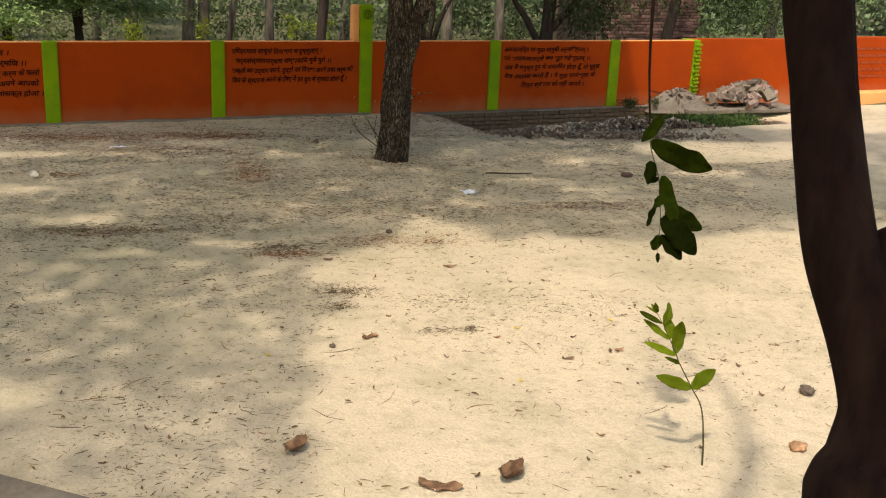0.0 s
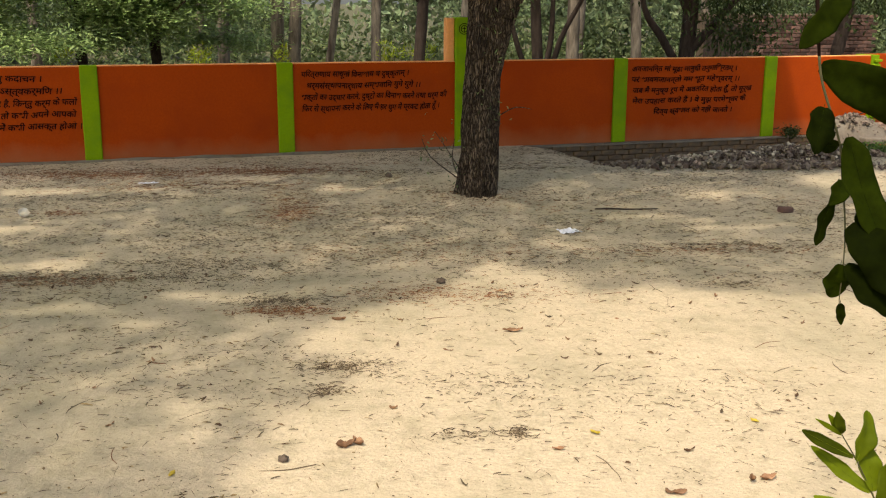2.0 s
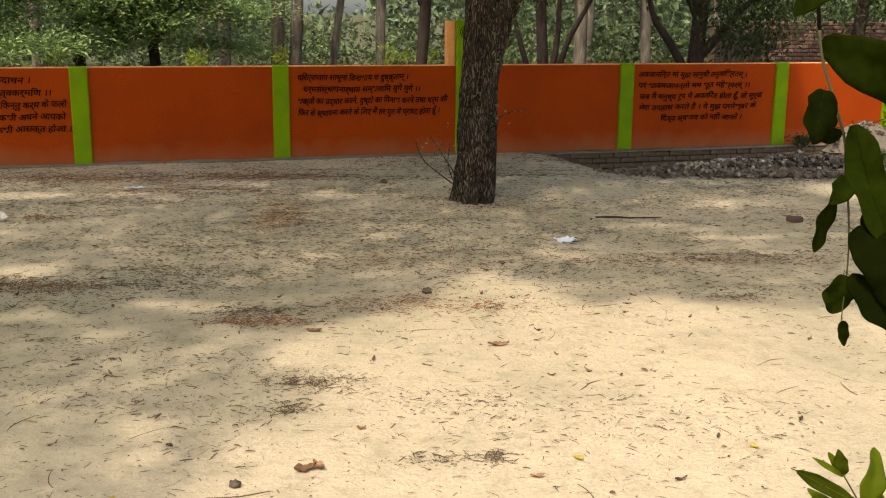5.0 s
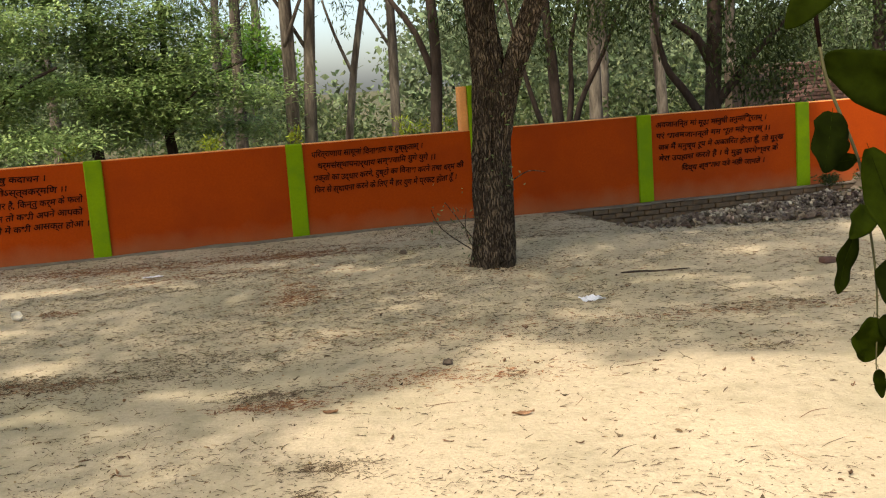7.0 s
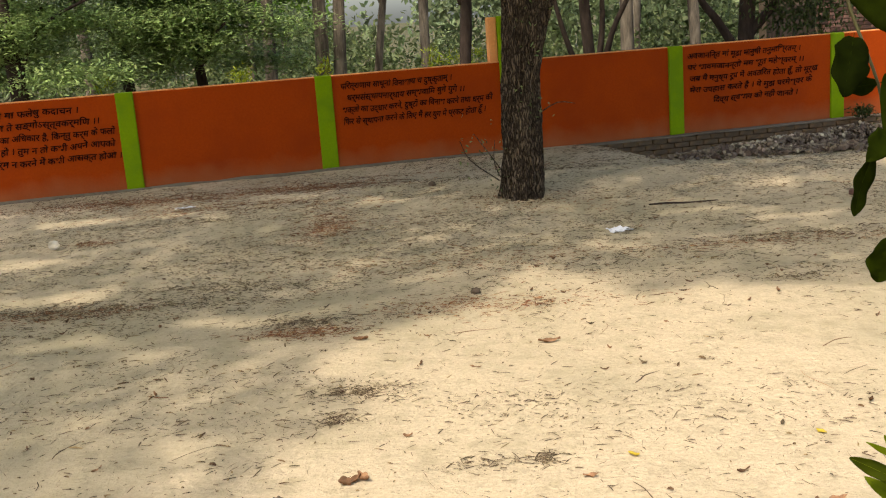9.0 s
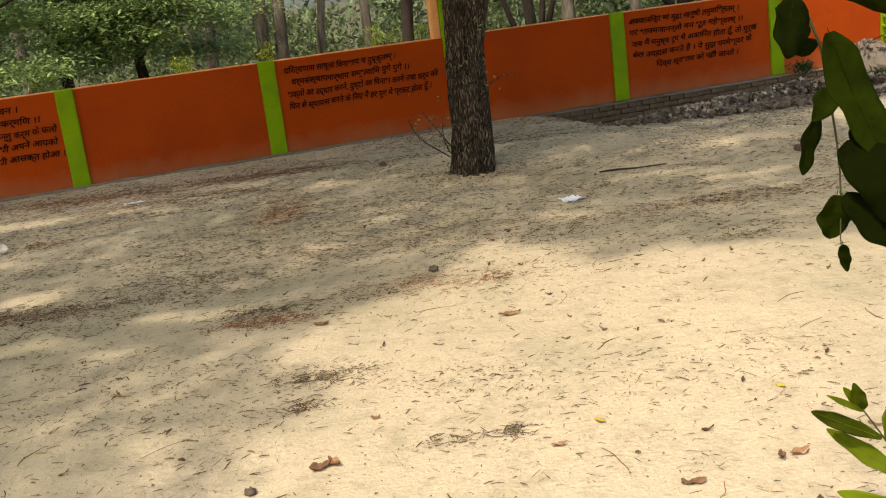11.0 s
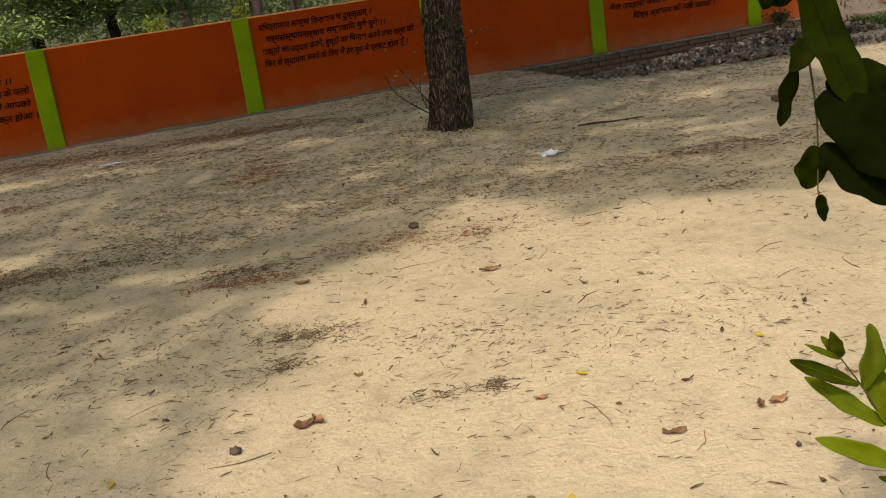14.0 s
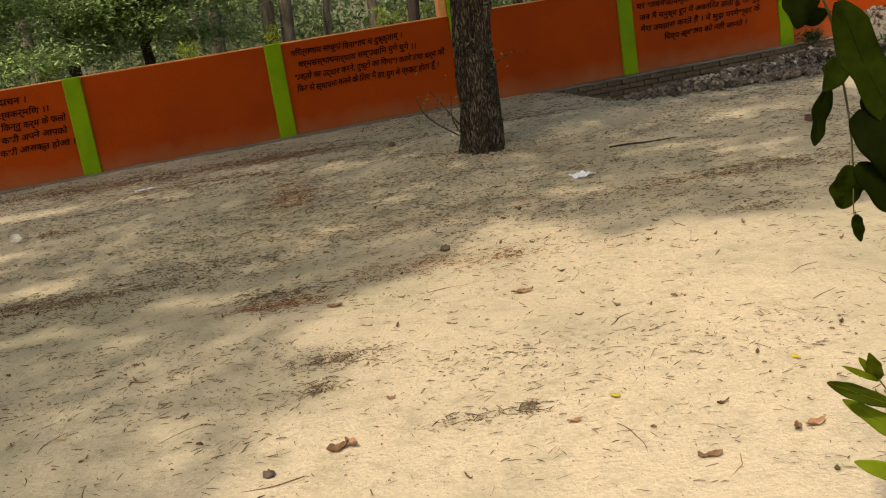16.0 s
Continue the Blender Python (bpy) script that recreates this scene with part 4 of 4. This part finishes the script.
# unseen leaves and a limb added high over the trunk to keep it in shade
crown_part(near_tree, leaf_cloud([(-0.26 - 0.58 * q + R.normal(0, 0.2), -1.4 - 2.0 * q + R.normal(0, 0.2), 4.6 + R.normal(0, 0.1)) for q in R.random(420)], 1, 0.03, 0.24, 0.13, 0.1, 0.6), LEAF_NEAR)
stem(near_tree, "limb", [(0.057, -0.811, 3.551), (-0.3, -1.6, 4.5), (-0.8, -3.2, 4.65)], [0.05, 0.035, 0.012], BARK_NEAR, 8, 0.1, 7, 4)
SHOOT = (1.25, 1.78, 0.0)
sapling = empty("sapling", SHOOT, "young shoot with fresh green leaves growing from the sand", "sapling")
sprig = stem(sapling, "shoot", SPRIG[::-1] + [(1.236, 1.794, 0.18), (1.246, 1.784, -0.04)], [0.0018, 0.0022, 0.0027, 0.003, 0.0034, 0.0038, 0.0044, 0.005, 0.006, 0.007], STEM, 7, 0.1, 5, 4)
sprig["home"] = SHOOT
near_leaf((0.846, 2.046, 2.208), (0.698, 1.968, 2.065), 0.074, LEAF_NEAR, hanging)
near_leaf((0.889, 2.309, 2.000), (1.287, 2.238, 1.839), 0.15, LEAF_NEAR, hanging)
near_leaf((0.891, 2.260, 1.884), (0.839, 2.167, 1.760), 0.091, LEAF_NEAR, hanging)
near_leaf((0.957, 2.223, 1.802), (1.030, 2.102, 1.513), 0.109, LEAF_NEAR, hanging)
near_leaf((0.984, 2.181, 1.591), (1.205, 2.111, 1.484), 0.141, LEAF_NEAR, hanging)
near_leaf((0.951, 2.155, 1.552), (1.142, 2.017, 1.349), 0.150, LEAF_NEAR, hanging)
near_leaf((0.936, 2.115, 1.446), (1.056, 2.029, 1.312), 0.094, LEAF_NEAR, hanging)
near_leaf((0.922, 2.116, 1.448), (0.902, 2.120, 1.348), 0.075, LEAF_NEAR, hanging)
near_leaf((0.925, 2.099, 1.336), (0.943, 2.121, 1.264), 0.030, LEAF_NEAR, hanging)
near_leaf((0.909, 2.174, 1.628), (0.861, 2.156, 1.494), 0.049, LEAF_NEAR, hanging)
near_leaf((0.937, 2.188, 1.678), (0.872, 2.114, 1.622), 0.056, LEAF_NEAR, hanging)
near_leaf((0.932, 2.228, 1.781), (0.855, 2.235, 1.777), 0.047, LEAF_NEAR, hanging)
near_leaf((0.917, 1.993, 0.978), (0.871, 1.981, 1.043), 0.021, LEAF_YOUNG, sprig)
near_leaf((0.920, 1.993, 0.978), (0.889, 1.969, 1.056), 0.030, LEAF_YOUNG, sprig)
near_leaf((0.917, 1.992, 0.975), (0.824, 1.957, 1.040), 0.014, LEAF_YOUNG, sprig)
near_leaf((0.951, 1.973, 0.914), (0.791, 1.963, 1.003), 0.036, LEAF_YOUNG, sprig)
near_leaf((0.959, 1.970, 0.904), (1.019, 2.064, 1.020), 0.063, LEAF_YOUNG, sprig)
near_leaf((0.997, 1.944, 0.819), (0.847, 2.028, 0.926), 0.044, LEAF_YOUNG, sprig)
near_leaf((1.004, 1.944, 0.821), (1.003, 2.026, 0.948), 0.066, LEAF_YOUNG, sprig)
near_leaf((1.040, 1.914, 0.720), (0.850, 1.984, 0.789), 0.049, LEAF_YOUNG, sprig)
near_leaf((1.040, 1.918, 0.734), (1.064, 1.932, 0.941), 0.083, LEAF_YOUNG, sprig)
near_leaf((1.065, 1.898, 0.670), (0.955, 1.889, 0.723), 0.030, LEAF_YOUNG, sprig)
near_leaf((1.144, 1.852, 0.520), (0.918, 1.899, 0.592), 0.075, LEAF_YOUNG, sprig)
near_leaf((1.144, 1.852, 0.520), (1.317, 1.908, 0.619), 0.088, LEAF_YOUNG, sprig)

# ---- things lying on the ground ----


def drop(ob, x, y, lift=0.0, turn=0.0):
    ob.matrix_basis = Matrix.Translation((x, y, ground_z(x, y) + lift)) @ Matrix.Rotation(turn, 4, "Z")
    return ob


def dry_leaf(x, y, length, width, turn, curl, mat=DRY, label="curled dry brown leaf lying on the sand"):
    verts, faces, rows, cols = [], [], 10, 6
    wave = R.uniform(0, 6)
    for i in range(rows + 1):
        t = i / rows
        half = width / 2 * math.sin(math.pi * min(0.03 + t * 0.96, 1)) ** 0.75
        for j in range(cols + 1):
            q = j / cols * 2 - 1
            z = curl * length * (t - 0.5) ** 2 * 2 + curl * half * q * q * 1.4 + 0.04 * length * math.sin(t * 8 + wave + 2 * q) + 0.22 * width * noise.noise(Vector((t * 4.5 + wave, q * 2.2, x * 3))) + 0.012
            verts.append((length * (t - 0.5), half * q * (1 - 0.25 * curl * q * q) * (1 + 0.5 * noise.noise(Vector((t * 5, q, wave)))), z))
    for i in range(rows):
        for j in range(cols):
            k = i * (cols + 1) + j
            faces.append((k, k + 1, k + cols + 2, k + cols + 1))
    low = min(v[2] for v in verts)
    ob = build("dry_leaf", [(a, b, c - low) for a, b, c in verts], faces, mat, smooth=True)
    ob.modifiers.new("thick", "SOLIDIFY").thickness = 0.001
    drop(ob, x, y, 0.001, turn)
    return tagged(ob, label, "leaf", "fallen leaves")


def clod(x, y, size, mat, label, category, name="clod", flat=0.7):
    bm = bmesh.new()
    bmesh.ops.create_icosphere(bm, subdivisions=3, radius=size)
    for v in bm.verts:
        d = v.co.normalized()
        v.co = d * size * (1 + 0.6 * noise.noise(d * 1.9 + Vector((x, y, 0))) + 0.35 * noise.noise(d * 4.5))
        v.co.z *= flat
    ob = part(name, bm, mat, smooth=True)
    drop(ob, x, y, size * flat * 0.75)
    return tagged(ob, label, category)


def twig(x, y, length, radius, turn, mat, label, group="fallen twigs", name="twig", bow=0.08):
    pts = [(length * (t - 0.5), bow * length * math.sin(3.1 * t) + R.normal(0, 0.015 * length), 0) for t in (0, 0.25, 0.5, 0.75, 1)]
    c, s = math.cos(turn), math.sin(turn)
    world_pts = []
    for a, b, _ in pts:
        px, py = a * c - b * s, a * s + b * c
        world_pts.append((px, py, ground_z(x + px, y + py) - ground_z(x, y) + radius * 0.7))
    v, f = tube(world_pts, [radius * q for q in (0.7, 1, 0.95, 0.8, 0.4)], 7, 0.25, x, 3)
    ob = build(name, v, f, mat, smooth=True)
    ob.location = (x, y, ground_z(x, y))
    return tagged(ob, label, "twig", group)


# crumpled paper
verts, faces, n = [], [], 9
for j in range(n):
    for i in range(n):
        u, v = i / (n - 1) - 0.5, j / (n - 1) - 0.5
        verts.append((u * 0.21 + 0.01 * noise.noise(Vector((u * 7, v * 7, 1))), v * 0.2, 0.03 + 0.05 * abs(noise.noise(Vector((u * 5, v * 5, 3))))))
for j in range(n - 1):
    for i in range(n - 1):
        faces.append((j * n + i, j * n + i + 1, (j + 1) * n + i + 1, (j + 1) * n + i))
low = min(v[2] for v in verts)
tagged(drop(build("paper", [(a, b, c - low) for a, b, c in verts], faces, PAPER), 1.2, 9.27, 0.0, 0.3), "crumpled white sheet of paper on the ground", "paper")
verts = [(a * 1.1, b * 0.5, (c - low) * 0.5) for a, b, c in verts]
tagged(drop(build("paper", verts, faces, PAPER), -3.57, 11.86, 0.0, 0.2), "flat torn scrap of white paper", "paper")
# long stick and brick
twig(2.0, 10.43, 0.70, 0.011, 0.03, BARK_DARK, "long dark stick lying on the sand", name="stick", bow=-0.03)
bm = uneven(box_data(-0.075, -0.05, 0, 0.07, 0.05, 0.06, 0.012), 0.012, 90, 2)
tagged(drop(part("brick", bm, BRICK_RED), 3.67, 10.18, -0.004, 0.25), "broken half brick lying on the ground", "brick")
# broken bowl
bm = bmesh.new()
rings = []
for rr, z in ((0.03, 0.0), (0.075, 0.012), (0.10, 0.05), (0.105, 0.085), (0.098, 0.085), (0.093, 0.05), (0.07, 0.02), (0.0005, 0.012)):
    rings.append([bm.verts.new((rr * math.cos(a), rr * math.sin(a), z * (1 - 0.4 * (math.sin(a * 2 + 1) > 0.4)))) for a in [2 * math.pi * k / 20 for k in range(20)]])
for r0, r1 in zip(rings, rings[1:]):
    for k in range(20):
        bm.faces.new((r0[k], r0[(k + 1) % 20], r1[(k + 1) % 20], r1[k]))
bowl = part("broken_bowl", bm, CROCKERY)
bowl.matrix_basis = Matrix.Translation((-4.38, 9.95, ground_z(-4.38, 9.95) + 0.026)) @ Euler((0.5, 0.1, 0.4)).to_matrix().to_4x4() @ Matrix.Scale(0.55, 4)
tagged(bowl, "broken pale clay bowl tipped on its side", "bowl")
# clods and leaves
clod(-0.11, 7.29, 0.036, EARTH, "dark lump of dried earth", "clod")
clod(-0.96, 4.0, 0.025, EARTH, "dark crumbly lump of earth", "clod")
# a plain lump stands in for what looked like a small animal
clod(-0.66, 12.3, 0.04, EARTH, "dark lump by the wall in place of a small animal", "clod")
clod(2.51, 2.8, 0.05, EARTH, "dark hollow seed husk", "clod")
clod(2.0, 1.96, 0.05, DRY, "brown ribbed seed husk", "clod")
dry_leaf(-0.66, 4.15, 0.11, 0.06, 0.5, 0.5)
dry_leaf(-0.60, 4.17, 0.09, 0.05, 2.2, 0.7)
dry_leaf(-0.85, 6.26, 0.10, 0.045, 0.1, 0.3)
dry_leaf(0.88, 3.58, 0.10, 0.05, 0.0, 0.25)
dry_leaf(1.35, 3.72, 0.10, 0.045, 0.4, 0.3)
dry_leaf(1.27, 3.7, 0.06, 0.035, 1.4, 0.6)
dry_leaf(-0.02, 1.73, 0.24, 0.14, 0.7, 0.6, label="large curled red-brown dry leaf")
dry_leaf(-0.47, 1.67, 0.27, 0.12, -0.3, 0.25, label="large flat pink-brown dry leaf")
dry_leaf(-1.31, 2.25, 0.22, 0.13, 0.9, 0.5, label="crumpled pale brown dry leaf")
dry_leaf(0.35, 6.0, 0.14, 0.05, 0.1, 0.15)
for x, y in ((-1.47, 3.85), (0.62, 4.25), (0.4, 3.2), (1.5, 4.4)):
    dry_leaf(x, y, 0.06, 0.03, R.uniform(0, 6), 0.3, YELLOW, "small yellowed leaf lying on the sand")
for k in range(150):
    x, y = R.uniform(-3.8, 3.6), 1.4 + 9.7 * R.random() ** 1.3
    dry_leaf(x, y, R.uniform(0.03, 0.075), R.uniform(0.012, 0.03), R.uniform(0, 6.3), R.uniform(0.1, 0.7), DRY if R.random() < 0.8 else LITTER, "small curled dry leaf")
for k in range(120):
    x, y = R.uniform(-4, 4), 2.6 + 8 * R.random() ** 1.2
    twig(x, y, R.uniform(0.08, 0.3), R.uniform(0.0012, 0.003), R.uniform(0, 6.3), LITTER if k % 3 else LITTER_RED, "thin dry twig on the sand")

# plinth edge under the camera
plinth = part("plinth", uneven(box_data(-3.0, -2.4, -0.3, 3.0, 0.0, 0.06, 0.02), 0.01, 95, 6), CEMENT)
plinth.matrix_basis = Matrix.Translation((-2.6, 1.75, 0.0)) @ Matrix.Rotation(radians(-30), 4, "Z")
tagged(plinth, "low grey cement plinth edge", "plinth", kind="structure")

# ---- litter: fragments of leaf, bark and stalk strewn over the yard ----


def strewn(places, lengths, widths):
    """Small bent slivers lying flat: two roof-shaped faces each."""
    out = []
    for x, y in places:
        a, t = R.normal(0, 0.95), R.random()
        ln, wd = lengths[0] + (lengths[1] - lengths[0]) * t ** 3, R.uniform(*widths)
        u = np.array([math.cos(a), math.sin(a), R.normal(0, 0.10)]) * ln / 2
        w = np.array([-math.sin(a), math.cos(a), R.normal(0, 0.2)]) * wd / 2
        c = np.array([x, y, ground_z(x, y) + 0.006])
        k = np.array([0, 0, wd * 0.35 + R.random() * 0.004]) + w * R.normal(0, 1.2)
        out.append([c - u - w * 0.4, c - w + k * 0.2, c + k, c - u * 0.9 + k * 0.6])
        out.append([c - w + k * 0.2, c + u - w * 0.2, c + u * 0.95 + k * 0.5, c + k])
    return out


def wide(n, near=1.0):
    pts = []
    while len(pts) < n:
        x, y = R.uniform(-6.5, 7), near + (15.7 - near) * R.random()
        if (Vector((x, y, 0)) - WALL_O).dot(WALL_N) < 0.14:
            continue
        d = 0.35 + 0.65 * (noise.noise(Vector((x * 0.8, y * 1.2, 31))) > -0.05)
        # dark litter thinned inside the sun pools, which also pales the lit ground
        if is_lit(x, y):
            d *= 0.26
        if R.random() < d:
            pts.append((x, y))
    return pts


def patch(x, y, rx, ry, n):
    return [(x + R.normal(0, rx), y + R.normal(0, ry)) for _ in range(2 * n)]


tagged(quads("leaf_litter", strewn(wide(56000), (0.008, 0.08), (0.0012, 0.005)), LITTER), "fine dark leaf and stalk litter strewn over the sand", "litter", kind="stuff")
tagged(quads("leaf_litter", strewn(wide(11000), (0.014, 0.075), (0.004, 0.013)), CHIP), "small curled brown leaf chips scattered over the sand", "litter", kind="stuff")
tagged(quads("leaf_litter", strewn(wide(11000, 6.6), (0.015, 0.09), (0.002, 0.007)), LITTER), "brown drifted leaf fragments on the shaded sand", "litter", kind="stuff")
dark = patch(-3.1, 7.45, 0.7, 0.14, 900) + patch(-2.2, 7.9, 0.45, 0.12, 420) + patch(-3.2, 10.8, 0.5, 0.12, 420) + patch(-0.75, 5.3, 0.16, 0.09, 260) + patch(-0.85, 4.9, 0.09, 0.06, 90)
dark += patch(-0.05, 4.25, 0.1, 0.04, 70) + patch(0.22, 4.28, 0.035, 0.04, 60) + patch(-1.35, 6.75, 0.2, 0.09, 280) + patch(2.6, 8.6, 0.45, 0.1, 260) + patch(2.15, 7.15, 0.14, 0.04, 70)
# litter in the first two stands for a band of shadowed, dusty relief
dark += patch(0.2, 4.95, 0.35, 0.2, 170) + patch(1.2, 4.75, 0.5, 0.2, 150) + patch(0.9, 3.9, 0.6, 0.2, 90) + patch(0.35, 6.85, 0.05, 0.25, 50) + patch(0.6, 9.9, 1.6, 0.35, 500) + patch(1.0, 8.0, 1.2, 0.2, 420) + patch(-1.9, 8.9, 1.0, 0.2, 350)
tagged(quads("leaf_litter", strewn(dark, (0.014, 0.08), (0.0013, 0.006)), LITTER), "dark drifts of dry leaf litter, one band for shadowed relief", "litter", kind="stuff")
red = patch(-1.25, 6.5, 0.2, 0.07, 260) + patch(-3.3, 7.35, 0.4, 0.1, 300) + patch(-1.6, 10.2, 0.16, 0.25, 300) + patch(0.4, 10.9, 0.4, 0.25, 220) + patch(-2.3, 13.0, 0.6, 0.2, 1600) + patch(-4.3, 12.7, 0.8, 0.22, 1800) + patch(-3.0, 11.6, 0.9, 0.4, 900) + patch(-1.7, 10.4, 0.2, 0.5, 500) + patch(-0.2, 8.3, 1.1, 0.3, 500) + patch(0.1, 6.9, 0.5, 0.15, 220) + patch(2.4, 8.4, 0.6, 0.12, 260) + patch(-1.0, 13.6, 1.5, 0.1, 260) + patch(-0.35, 7.0, 0.3, 0.15, 200)
red += patch(-4.0, 10.1, 0.15, 0.08, 120) + patch(1.0, 10.6, 0.7, 0.3, 160) + patch(-1.0, 10.3, 0.6, 0.2, 120) + patch(4.2, 10.9, 1.0, 0.3, 160)
tagged(quads("leaf_litter", strewn(red, (0.015, 0.085), (0.0015, 0.007)), LITTER_RED), "rust-brown drifts of fallen needles and leaves", "litter", kind="stuff")
